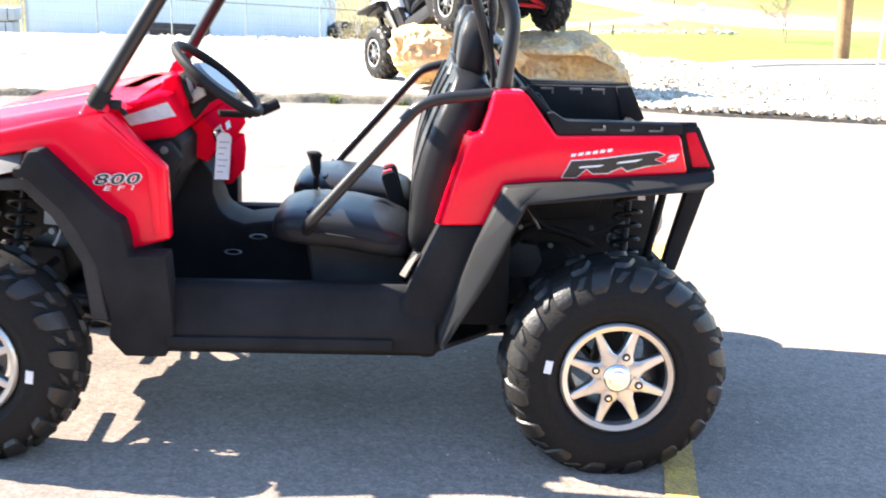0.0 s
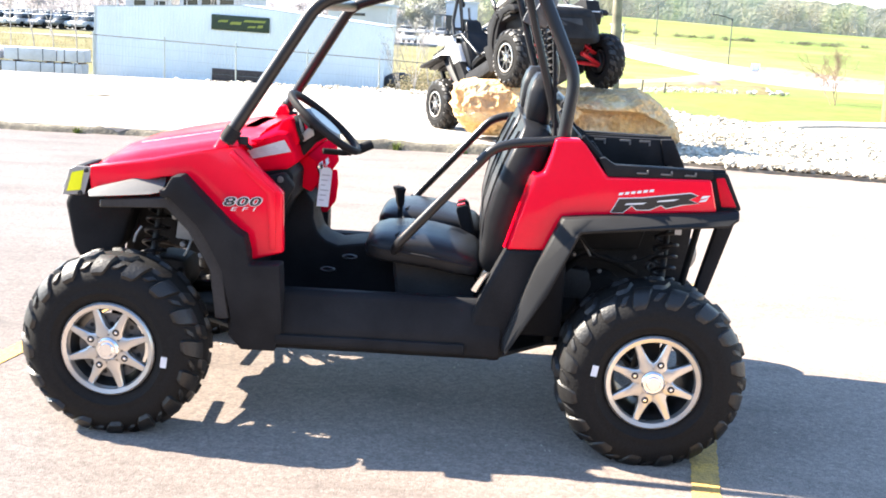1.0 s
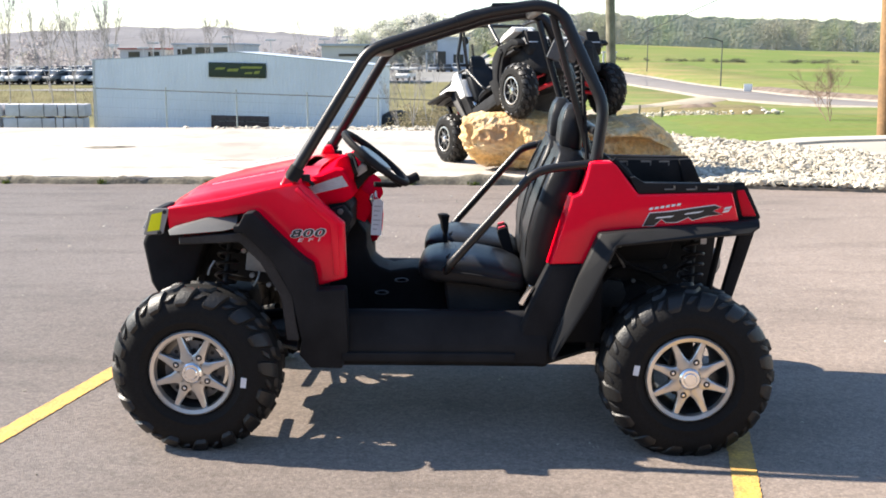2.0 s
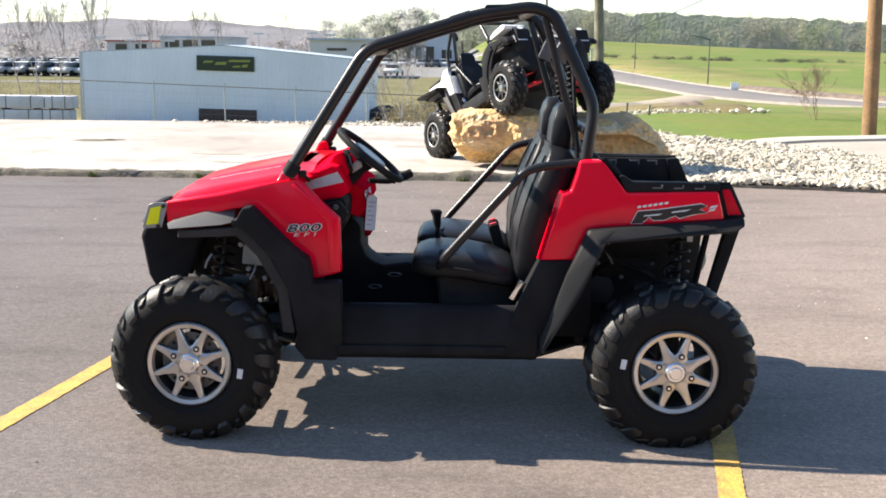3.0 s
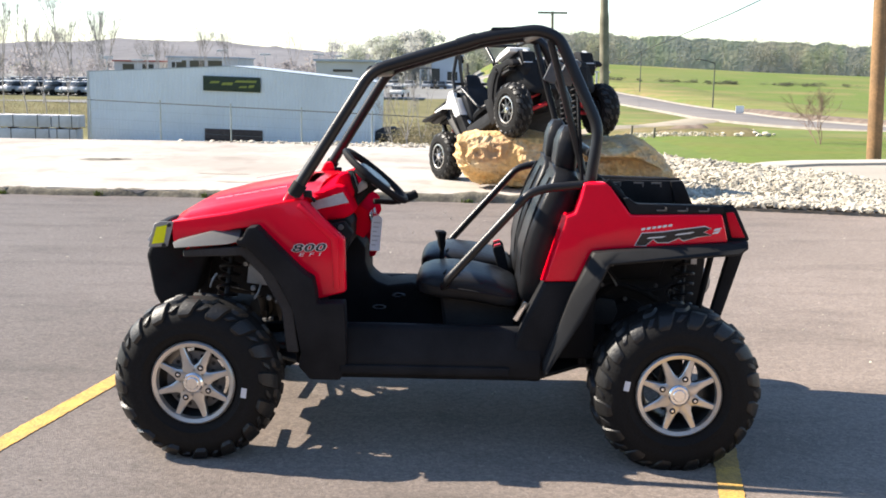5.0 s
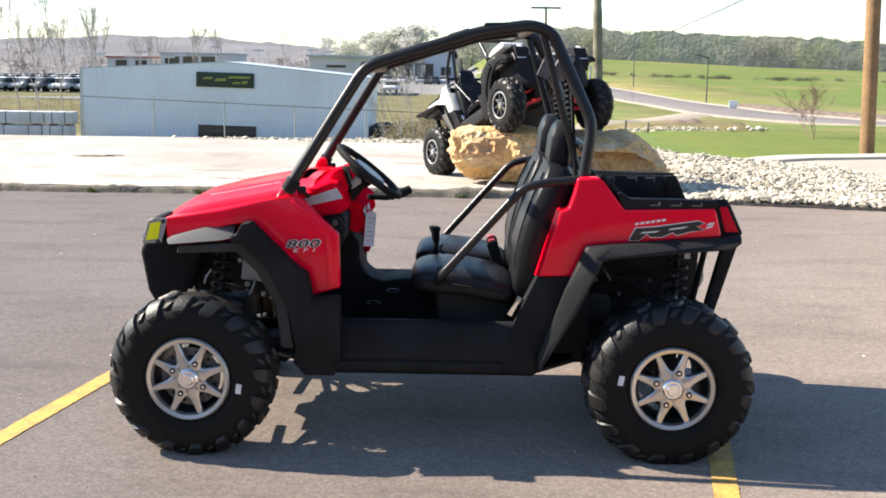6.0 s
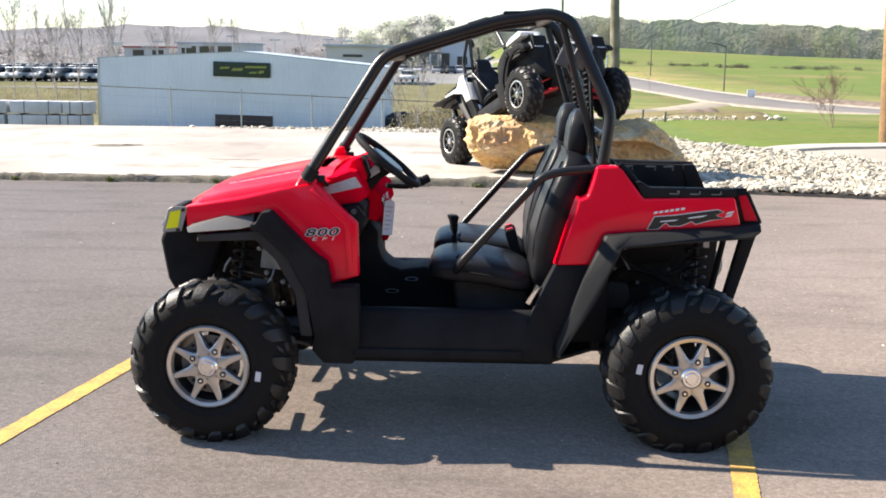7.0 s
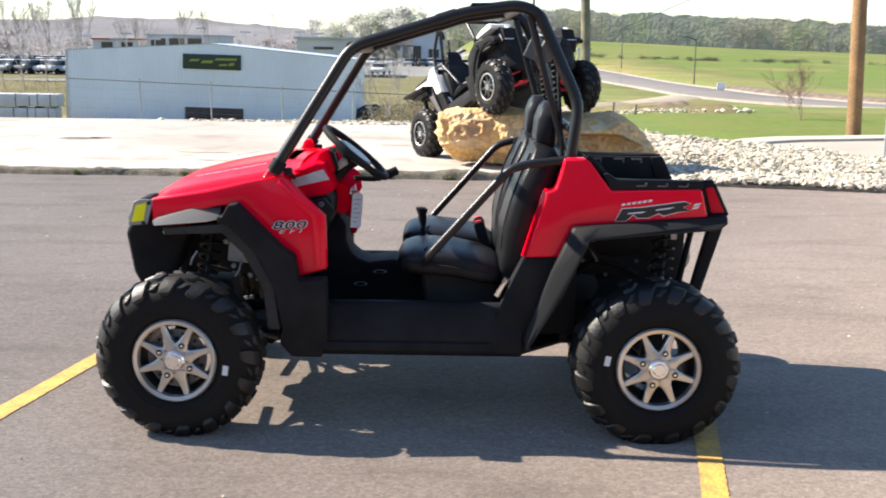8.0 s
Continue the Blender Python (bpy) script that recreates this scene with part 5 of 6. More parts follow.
solid("boulder", boulder((2.08, 9.45, .41), (.76, .5, .375), 7, -6, .52, ridge_form), BOULDER, "broad low golden-brown boulder on the concrete", "boulder", "boulders under the machine", smooth=25)

# ---- riprap ----
def rubble(spots, sizes, seed):
    rnd = random.Random(seed)
    base = bmesh.new()
    bmesh.ops.create_icosphere(base, subdivisions=1, radius=1)
    bv = [v.co.copy() for v in base.verts]
    bf = [[v.index for v in f.verts] for f in base.faces]
    base.free()
    verts, faces = [], []
    for x, y, z in spots:
        s = sizes[0] + (sizes[1] - sizes[0]) * rnd.random() ** 1.6 * 1.25
        s *= 1.7 if rnd.random() < .05 else 1
        m = Euler((rnd.gauss(0, .4), rnd.gauss(0, .4), rnd.uniform(0, 6.3))).to_matrix()
        k = Vector((rnd.uniform(.7, 1.7), rnd.uniform(.6, 1.15), rnd.uniform(.3, .68)))
        o = len(verts)
        for v in bv:
            w = v * rnd.uniform(.6, 1.2)
            verts.append(m @ Vector((w.x * k.x, w.y * k.y, w.z * k.z)) * s + Vector((x, y, z)))
        faces += [[i + o for i in f] for f in bf]
    me = bpy.data.meshes.new("rubble")
    me.from_pydata(verts, [], faces)
    return me

def inside(x, y, poly):
    hit = False
    for (ax, ay), (bx, by) in zip(poly, poly[1:] + poly[:1]):
        if (ay > y) != (by > y) and x < (bx - ax) * (y - ay) / (by - ay) + ax:
            hit = not hit
    return hit
BED = [(1.9, 8.5), (2.8, 8.3), (3.6, 7.98), (4.2, 7.86), (5.0, 7.68), (7, 7.25), (10, 6.8), (11, 7.6), (8, 9.2), (6.2, 10.7), (5.7, 11.7), (5.2, 12.6), (4.7, 13.4), (4.2, 14.2), (3.7, 15.2), (3.3, 16.8), (2.9, 17.0), (3.3, 14.0), (3.2, 10.5)]
stone_bed = solid("stone_bed_soil", slab(BED, -.3, .035, 0, axis="z"), SOIL, "soil under the loose stones", kind="structure")
rnd = random.Random(21)
spots = []
while len(spots) < 26000:
    x, y = rnd.uniform(1.8, 11), rnd.uniform(6.2, 17.2)
    if inside(x, y, BED):
        d = 0.095 * smooth(0, 1, min(1, (y - 7.6) / 2.5)) + 0.09 * noise.noise((x * .8, y * .8, 3))
        spots.append((x, y, 0.05 + max(0, d) * rnd.uniform(.5, 1)))
front = [p for p in spots if p[1] < 8.7 and 2.6 < p[0] < 6.0][:300]
kept = set(front)
spots = [p for p in spots if p not in kept]
me = rubble(spots, (.02, .046), 22)
me.materials.append(STONE)
tagged(new("rubble_stones", me), "loose pale limestone riprap stones", "stones", kind="stuff")
shapes = [rubble([(0, 0, 0)], (.032, .05), 60 + k) for k in range(14)]
for shape in shapes:
    shape.materials.append(STONE)
for k, (x, y, z) in enumerate(front):
    ob = new("stone", shapes[k % 14])
    ob.parent = stone_bed
    ob.matrix_world = pose(x, y, z, rnd.uniform(-40, 40), rnd.uniform(-40, 40), rnd.uniform(0, 360)) @ Matrix.Scale(rnd.uniform(.7, 1.35), 4)
spots = []
for k in range(1500):
    x = -6.0 + 9.0 * rnd.random() ** .55
    y = 17.3 + rnd.uniform(-.7, .5) * smooth(-6, -1, x) - .1 * max(0, x)
    spots.append((x, y, rnd.uniform(.05, .10)))
for k in range(420):
    x, y = rnd.uniform(5.1, 7.6), 28 + rnd.gauss(0, .7)
    spots.append((x, y, height(x, y) + rnd.uniform(.0, .12)))
me = rubble(spots, (.015, .05), 23)
me.materials.append(STONE)
tagged(new("rubble_edge_stones", me), "pale broken stones along the far edge of the apron", "stones", kind="stuff")

# ---- far side: metal shed, fence, poles, trees, woods ----
def shed():
    root = thing("warehouse", "low blue-grey metal-clad warehouse with a shallow gable", "building", pose(-14.8, 65, 0, 0, 1.2, 0))
    x0, x1, eave, ridge, base = -9.15, 9.2, .96, 1.62, -3.6
    ribs = []
    n = 92
    for i in range(n):
        a = x0 + (x1 - x0) * i / n
        w = (x1 - x0) / n
        for u, d in ((0, 0), (.55, 0), (.65, -.011), (.9, -.011)):
            ribs.append((a + w * u, d))
    ribs.append((x1, 0))
    bm = bmesh.new()
    def top(x):
        return eave + (ridge - eave) * (1 - abs(x) / 9.2)
    rows = [[bm.verts.new((x, d, z)) for x, d in ribs] for z in (base, )] + [[bm.verts.new((x, d, top(x))) for x, d in ribs]]
    for k in range(len(ribs) - 1):
        bm.faces.new((rows[0][k], rows[0][k + 1], rows[1][k + 1], rows[1][k]))
    part("front_wall", bm, SIDING, root)
    part("side_wall", block(x0, x0 + .15, .01, 7, base, eave - .02, 0), SIDING, root)
    part("side_wall", block(x1 - .15, x1, .01, 7, base, eave - .02, 0), SIDING, root)
    part("roof", slab([(x0 - .1, eave - .03), (0, ridge + .0), (x1 + .1, eave - .03), (x1 + .1, eave + .02), (0, ridge + .05), (x0 - .1, eave + .02)], -.03, 7.2, 0), ROOFING, root)
    part("back_wall", block(x0, x1, 6.9, 7.0, base, eave - .02, 0), SIDING, root)
    part("corner_trim", block(x0 - .03, x0 + .1, -.05, .0, base, eave, 0), OFFWHITE, root)
    board = part("sign_board", block(-1.75, 1.9, -.14, -.04, .05, .98, .1, 3), SIGN_GREEN, root, "dark green name board with faded yellow print")
    for k, (a, b, z, h) in enumerate(((-1.35, -.75, .52, .16), (-.6, .1, .42, .2), (.25, 1.6, .62, .16), (.5, 1.0, .28, .14), (1.1, 1.45, .3, .2))):
        part("print_bar", slab([(a, z), (b, z + .02), (b + .08, z + h), (a + .1, z + h - .03)], -.15, -.138, 0), SIGN_PRINT, board)
    door = part("loading_door", block(-1.65, 2.05, -.06, -.03, base, -2.35, .01), BROWN, root)
    for k in range(3):
        part("door_rib", block(-1.65, 2.05, -.075, -.06, -3.3 + .3 * k, -3.27 + .3 * k, 0), DARK, door)
shed()

fence = thing("chain_fence", "thin galvanised wire fence with posts and a top rail", "fence", pose(0, 40, 0))
for k in range(7):
    x = -15.3 + 2.9 * k
    part("post", tube([(x, 0, height(x, 40) - .2), (x, 0, .30 - .033 * (x + 15.3))], .03, sides=8), STEEL, fence)
part("top_rail", tube([(-15.4, 0, .17), (3.6, 0, -.48)], .02, sides=6), GREY, fence)
for k in range(5):
    z = -.35 - .4 * k
    part("line_wire", tube([(-15.4, 0, .17 + z), (3.6, 0, -.48 + z)], .004, sides=4), STEEL, fence)

def pole(name, label, base, top, r0, r1, mat, cross=None):
    ob = solid(name, tube([base, Vector(base).lerp(Vector(top), .5), top], r0, .1, 16, taper=r1), mat, label, "utility pole", smooth=60)
    if cross:
        z = top[2] - .35
        part("crossarm", block(top[0] - cross, top[0] + cross, top[1] - .16, top[1] - .04, z, z + (.14 if cross < 2 else .3), .01), GREY_WOOD, ob)
        for s in (-.9, -.5, .5, .9):
            part("insulator", moved(lathe([(0, .0), (.05, 0), (.06, .05), (.03, .1), (.05, .14), (0, .2)], 10), pose(top[0] + s * cross, top[1] - .1, z + .13, 90)), STEEL, ob)
pole("utility_pole", "weathered orange-brown wooden utility pole beside the driveway", (8.08, 16.5, -.3), (7.86, 16.7, 9.5), .14, .12, WOOD)
pole("utility_pole", "grey wooden utility pole on the grass", (4.6, 30, -2.2), (4.15, 30, 9.0), .15, .12, GREY_WOOD, 1.1)
pole("utility_pole", "distant utility pole with a crossarm", (13.7, 170, -2), (13.4, 170, 10.9), .23, .2, GREY_WOOD, 2.3)
wire = tube([(7.91, 16.5, 4.13), (6.49, 22, 3.07), (7.03, 32, 2.80), (8.6, 60, 2.12), (11.2, 100, 2.6), (13.45, 170, 10.4)], .012, 1.0, 6)
solid("overhead_wire", wire, DARK, "dark overhead wire slung between the poles", "wire", smooth=80)

def street_lamp(x, y, top, turn):
    root = thing("street_lamp", "slim grey street lamp on a tall post beside the road", "street lamp", pose(x, y, height(x, y), 0, 0, turn), "street lamps")
    h = top - height(x, y)
    part("post", tube([(0, 0, -.1), (0, 0, h)], .07, sides=8, taper=.045), LAMP_POST, root)
    part("arm", tube([(0, 0, h - .1), (-.7, 0, h + .15), (-1.5, 0, h + .28)], .055, .3, 6), LAMP_POST, root)
    part("lamp_head", block(-1.95, -1.4, -.09, .09, h + .22, h + .32, .02), LAMP_POST, root)
street_lamp(22.8, 140, 4.0, 80)
street_lamp(24.15, 103, 2.75, 0)

# road across the meadow
def ribbon(pts, width, lift, mat, name, label, offset=0.0):
    line = rounded([(x, y, 0) for x, y in pts], 14, 10)
    dense = []
    for a, b in zip(line, line[1:]):
        n = max(1, int((b - a).length / 3))
        dense += [a.lerp(b, i / n) for i in range(n)]
    dense.append(line[-1])
    bm = bmesh.new()
    rows = []
    for i, p in enumerate(dense):
        d = (dense[min(i + 1, len(dense) - 1)] - dense[max(i - 1, 0)]).normalized()
        s = Vector((-d.y, d.x, 0))
        c = p + s * offset
        row = []
        edge = .7 if width > 1 else .12
        for off, dz in ((-width / 2 - edge, -.3), (-width / 2, 0), (0, 0), (width / 2, 0), (width / 2 + edge, -.3)):
            q = c + s * off
            row.append(bm.verts.new((q.x, q.y, height(q.x, q.y) + lift + dz)))
        rows.append(row)
    for a, b in zip(rows, rows[1:]):
        for k in range(4):
            bm.faces.new((a[k], a[k + 1], b[k + 1], b[k]))
    return solid(name, bm, mat, label, kind="structure", smooth=60)
ROUTE = [(4, 200), (14, 160), (18.5, 125), (20.0, 105), (20.2, 90), (20.8, 78), (23.2, 71), (27, 64), (45, 48), (90, 30)]
ribbon(ROUTE, 6.0, .14, ROAD, "road", "pale grey country road crossing the meadow")
ribbon(ROUTE, .3, .26, PALE_KERB, "road_kerb", "pale concrete road kerb", 3.2)
ribbon(ROUTE, .16, .18, PALE_KERB, "road_kerb", "pale concrete road kerb", -3.15)
ribbon(ROUTE[4:], 1.5, .46, MOUND, "road_verge", "strip of dark bare earth along the road", 4.5)
ribbon(ROUTE[1:], 11, .3, VERGE, "dry_verge", "dry yellowish grass beside the road", 11)
ribbon(ROUTE[3:9], 13, .05, VERGE, "dry_verge", "dry olive grass below the road", -10.2)
ribbon([(21.4, 84), (15.8, 73), (11.3, 64.4), (7.0, 50), (0, 44), (-10, 44)], 2.8, .1, LANE, "lane", "pale lane leading to the warehouse yard")
def mound():
    bm = sheet([6.3 + .12 * i for i in range(22)], [29 + .16 * i for i in range(22)], lambda x, y: height(x, y) - .06 + .36 * math.exp(-((x - 7.4) / .85) ** 2 - ((y - 30.9) / .8) ** 2) * (1 + .5 * noise.noise((x * 2.5, y * 2.5, 1))))
    return bm
def dry_patch():
    def lie(x, y):
        ring = math.hypot((x - 7.4) / 3.2, (y - 33.5) / 5.5) + .35 * noise.noise((x * .5, y * .3, 4))
        return height(x, y) + .17 - .6 * smooth(.75, 1.15, ring)
    return sheet([3.4 + .4 * i for i in range(22)], [26.5 + .6 * i for i in range(24)], lie)
solid("dry_patch", dry_patch(), PATCH, "worn patch of dry brownish grass around the rocks", kind="structure", smooth=60)
solid("soil_mound", mound(), MOUND, "small mound of bare brown soil by the stones", kind="structure", smooth=50)
rnd_b = random.Random(91)
for k in range(46):
    x, y = 7.7 + 1.8 * rnd_b.random() ** 1.2, 28.8 + rnd_b.uniform(-1.6, 2.4)
    bm = bmesh.new()
    bmesh.ops.create_icosphere(bm, subdivisions=1, radius=rnd_b.uniform(.04, .12))
    for v in bm.verts:
        v.co = v.co * (1 + .8 * noise.noise(v.co * 14 + Vector((k * 5, 0, 0))))
        v.co.z *= .6
    solid("white_rock", moved(bm, pose(x, y, height(x, y) + .06, 0, 0, rnd_b.uniform(0, 360))), STONE, "pale angular rock lying in the grass", "rock", "rocks in the grass", smooth=20)

for k, (x, y, h) in enumerate(((5.0, 27.5, .36), (5.4, 26.0, .3))):
    solid("stub_post", tube([(x, y, height(x, y) - .1), (x + .02, y, height(x, y) + h)], .035, sides=8), GREY_WOOD, "short weathered wooden stub post in the grass", "post", "stub posts", smooth=60)
for x in (18.3, 19.9):
    gate = thing("marker_post", "white roadside marker post with a cap", "post", pose(x, 150, height(x, 150)), "marker posts")
    part("post", block(-.11, .11, -.11, .11, -.2, 2.2, .02), OFFWHITE, gate)
    part("cap", block(-.26, .26, -.26, .26, 2.2, 2.42, .03), OFFWHITE, gate)

sign = solid("notice_board", join(block(22.75, 23.45, 88, 88.08, height(23.1, 88) + .05, height(23.1, 88) + .75, .02), block(22.85, 22.93, 88.02, 88.1, height(23.1, 88) - .3, height(23.1, 88) + .2, .01), block(23.28, 23.36, 88.02, 88.1, height(23.1, 88) - .3, height(23.1, 88) + .2, .01)), WHITE_PAINT, "small white notice board on posts beside the road", "sign")

# bare spring trees
def bare_tree(name, label, x, y, h, seed, mat=BARK, leaf=0, group="", spread_=.45, trunks=1, depth=4, thin=.58):
    r = random.Random(seed)
    z0 = height(x, y) - .1
    root = thing(name, label, "tree" if name.endswith("tree") else "shrub", pose(x, y, z0), group)
    limbs, tips = [], []
    def grow(p, d, length, rad, depth):
        q = p + d * length
        mid = p.lerp(q, .5) + Vector((r.gauss(0, 1), r.gauss(0, 1), r.gauss(0, .5))) * length * .05
        limbs.append(tube([p, mid, q], rad, length * .3, 5, 2, taper=rad * .62))
        if depth == 0:
            tips.append(q)
            return
        for k in range(r.choice((2, 3, 3))):
            nd = (d + Vector((r.gauss(0, spread_), r.gauss(0, spread_), r.uniform(-.05, .35)))).normalized()
            grow(p.lerp(q, r.uniform(.6, 1.0)), nd, length * r.uniform(.58, .8), rad * thin, depth - 1)
    for k in range(trunks):
        d = Vector((r.gauss(0, .08 if trunks == 1 else .3), r.gauss(0, .08 if trunks == 1 else .3), 1)).normalized()
        grow(Vector((r.gauss(0, .02) * (trunks - 1), 0, 0)), d, h * .36, h * .0052 if trunks == 1 else h * .008, depth)
    part("trunk", limbs[0], mat, root, "", 60)
    part("branchwork", join(*limbs[1:]), mat, root, "", 60)
    verts, faces = [], []
    for t in tips:
        for k in range(3):
            d = Vector((r.gauss(0, .5), r.gauss(0, .5), r.uniform(.2, 1))).normalized() * h * r.uniform(.025, .06)
            side = d.orthogonal().normalized() * h * .0009
            o = len(verts)
            verts += [t - side, t + side, t + d]
            faces.append((o, o + 1, o + 2))
    me = bpy.data.meshes.new("twig_spray")
    me.from_pydata(verts, [], faces)
    me.materials.append(mat)
    spray = new("twig_spray", me)
    spray.parent = root
    tagged(spray, kind="stuff")
    if leaf:
        verts, faces = [], []
        for t in tips:
            for k in range(leaf):
                c = t + Vector((r.gauss(0, 1), r.gauss(0, 1), r.gauss(0, 1))) * h * .03
                s = h * r.uniform(.004, .009)
                u = Vector((r.gauss(0, 1), r.gauss(0, 1), r.gauss(0, 1))).normalized() * s
                v = u.orthogonal().normalized() * s
                o = len(verts)
                verts += [c - u, c + v, c + u, c - v]
                faces.append((o, o + 1, o + 2, o + 3))
        me = bpy.data.meshes.new("crown")
        me.from_pydata(verts, [], faces)
        me.materials.append(BUD)
        ob = new("crown", me)
        ob.parent = root
for k, (x, y, h) in enumerate(((-33.4, 79, 10.2), (-30.6, 75, 9.6), (-29.2, 76, 10.4), (-27.3, 77, 10.2), (-25.4, 74, 8.8), (-35.8, 80, 9.6), (-24.0, 80, 7.4), (-38.5, 82, 9.4))):
    bare_tree("bare_tree", "tall slender leafless grey tree beside the yard", x, y, h, 40 + k, leaf=0, group="bare trees", depth=5, spread_=.17, thin=.68)
for k, (x, y, h) in enumerate(((-32.4, 130, 9.4), (-30.6, 128, 9.0), (-29.4, 132, 8.2), (-21, 132, 8.6), (-16.4, 132, 8.0), (-44, 128, 9.0), (-48, 130, 8.6), (-53, 134, 9.0))):
    bare_tree("bare_tree", "leafless grey-brown spring tree beyond the warehouse", x, y, h, 60 + k, leaf=0, group="bare trees", depth=5, spread_=.26, thin=.7)
bare_tree("budding_shrub", "thin many-stemmed budding shrub on the grass", 8.75, 22, 1.75, 71, TWIG, 1, spread_=.42, trunks=3, depth=5, thin=.66)
for k, (x, y, h) in enumerate(((3.0, 19, 1.5), (-3.2, 47, 4.6), (-2.65, 45, 5.2), (-2.37, 46, 5.6), (-3.5, 48, 4.4), (-2.0, 47, 4.2))):
    bare_tree("sapling_tree", "thin leafless sapling on rough ground", x, y, h, 80 + k, BARK, 0, group="saplings", spread_=.16)

def woods(name, label, stand, mat, seed, leaves, lie=height, leaf=(.007, .019)):
    """Many trees as trunks and tufts of small leaf cards in a loose crown."""
    r = random.Random(seed)
    verts, faces = [], []
    for x, y, h, w in stand:
        z = lie(x, y)
        for k in range(2):
            a, b = Vector((x + r.gauss(0, .15), y, z)), Vector((x + r.gauss(0, w * .25), y, z + h * .8))
            o = len(verts)
            t = h * .009
            verts += [a + Vector((-t, 0, 0)), a + Vector((t, 0, 0)), b + Vector((t * .3, 0, 0)), b + Vector((-t * .3, 0, 0)), a + Vector((0, t, 0)), b + Vector((0, t * .3, 0))]
            faces += [(o, o + 1, o + 2, o + 3), (o, o + 4, o + 5, o + 3), (o + 1, o + 4, o + 5, o + 2)]
        lobes = [(Vector((x + r.gauss(0, w * .3), y + r.gauss(0, w * .3), z + h * r.uniform(.1, .86))), w * r.uniform(.2, .4)) for k in range(11)]
        for k in range(leaves):
            c, rad = r.choice(lobes)
            d = Vector((r.gauss(0, 1), r.gauss(0, 1), r.gauss(0, .8)))
            p = c + d.normalized() * rad * r.random() ** .4
            s = h * r.uniform(*leaf)
            u = Vector((r.gauss(0, 1), r.gauss(0, 1), r.gauss(0, 1))).normalized() * s
            v = u.orthogonal().normalized() * s * r.uniform(.5, 1)
            o = len(verts)
            verts += [p - u, p + v, p + u, p - v]
            faces.append((o, o + 1, o + 2, o + 3))
    me = bpy.data.meshes.new(name)
    me.from_pydata(verts, [], faces)
    me.materials.append(mat)
    return tagged(new(name, me), label, "woods", kind="stuff")
r = random.Random(9)
stand = []
for k in range(330):
    x = r.uniform(-5, 170)
    y = 266 + r.uniform(0, 60)
    stand.append((x, y, r.uniform(7.6, 10.0), r.uniform(5, 8)))
def canopy():
    """The closed mass of the wood behind its outer trees: crowns as lumps of many sizes."""
    bm = bmesh.new()
    rows = []
    rr = random.Random(77)
    for i in range(520):
        x = -8 + .36 * i
        row = []
        for j in range(27):
            u = j / 26
            up = u
            top = 7.8 + 1.0 * noise.noise((x * .11, 0, 3)) + .8 * noise.noise((x * .3, 0, 6))
            dist, cells = noise.voronoi((x * .3, up * 2.6 + .4 * noise.noise((x * .2, u, 4)), u * 1.2))
            fine, _ = noise.voronoi((x * .9, up * 7, u * 3))
            bulge = .13 * (1 - dist[0] * 1.2) + .05 * (1 - fine[0] * 1.3)
            y = 269 + .4 * u - bulge + rr.uniform(-.1, .1)
            row.append(bm.verts.new((x + rr.uniform(-.15, .15), y, height(x, 268) - .3 + top * up + .2 * bulge * up + rr.uniform(-.1, .1))))
        rows.append(row)
    for p, q in zip(rows, rows[1:]):
        for k in range(26):
            bm.faces.new((p[k], q[k], q[k + 1], p[k + 1]))
    return bm
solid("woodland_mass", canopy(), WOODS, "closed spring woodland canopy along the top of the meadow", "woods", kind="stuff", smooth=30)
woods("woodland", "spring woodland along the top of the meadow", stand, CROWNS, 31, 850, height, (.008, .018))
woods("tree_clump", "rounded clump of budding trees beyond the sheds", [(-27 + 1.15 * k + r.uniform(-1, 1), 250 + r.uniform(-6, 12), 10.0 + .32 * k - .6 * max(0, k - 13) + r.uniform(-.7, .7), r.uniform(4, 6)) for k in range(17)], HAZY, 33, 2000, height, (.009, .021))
def ridge():
    """A long low wooded hill across the distance."""
    bm = bmesh.new()
    rows = []
    for i in range(221):
        x = -900 + 6.0 * i
        top = 16.5 + 3.5 * math.sin((x + 330) * .013) - .03 * max(0, x + 210) + 2.2 * noise.noise((x * .03, 0, 4)) + 1.2 * noise.noise((x * .2, 0, 9))
        top = max(top, 4)
        rows.append([bm.verts.new((x, y, z)) for y, z in ((560, -6), (640, top * .35 + noise.noise((x * .1, 1, 0))), (720, top * .72 + 1.5 * noise.noise((x * .12, 2, 0))), (800, top), (900, top * .6), (1100, -10))])
    for p, q in zip(rows, rows[1:]):
        for k in range(5):
            bm.faces.new((p[k], p[k + 1], q[k + 1], q[k]))
    return bm
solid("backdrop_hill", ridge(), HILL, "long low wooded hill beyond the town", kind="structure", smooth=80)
stand = [(-330 + 1.35 * k + r.uniform(-4, 4), r.uniform(640, 795), r.uniform(6, 9), r.uniform(8, 12)) for k in range(240)]
def on_ridge(x, y):
    return 13.5 * smooth(560, 800, y) - .03 * max(0, x + 210) * smooth(560, 800, y)
woods("haze_pale_woodland", "bare woods on the low hill beyond the town", stand, HILL, 35, 90, on_ridge, (.01, .025))
# rough dry ground between the apron and the car yard
xs_ = [-70 + 2.2 * i for i in range(36)]
solid("rough_grass", sheet(xs_, [33 + 2.2 * i for i in range(46)], lambda x, y: height(x, y) + .07 - .4 * smooth(5, 8, x)), DRY, "dry brownish rough grass falling away behind the apron", kind="structure", smooth=60)
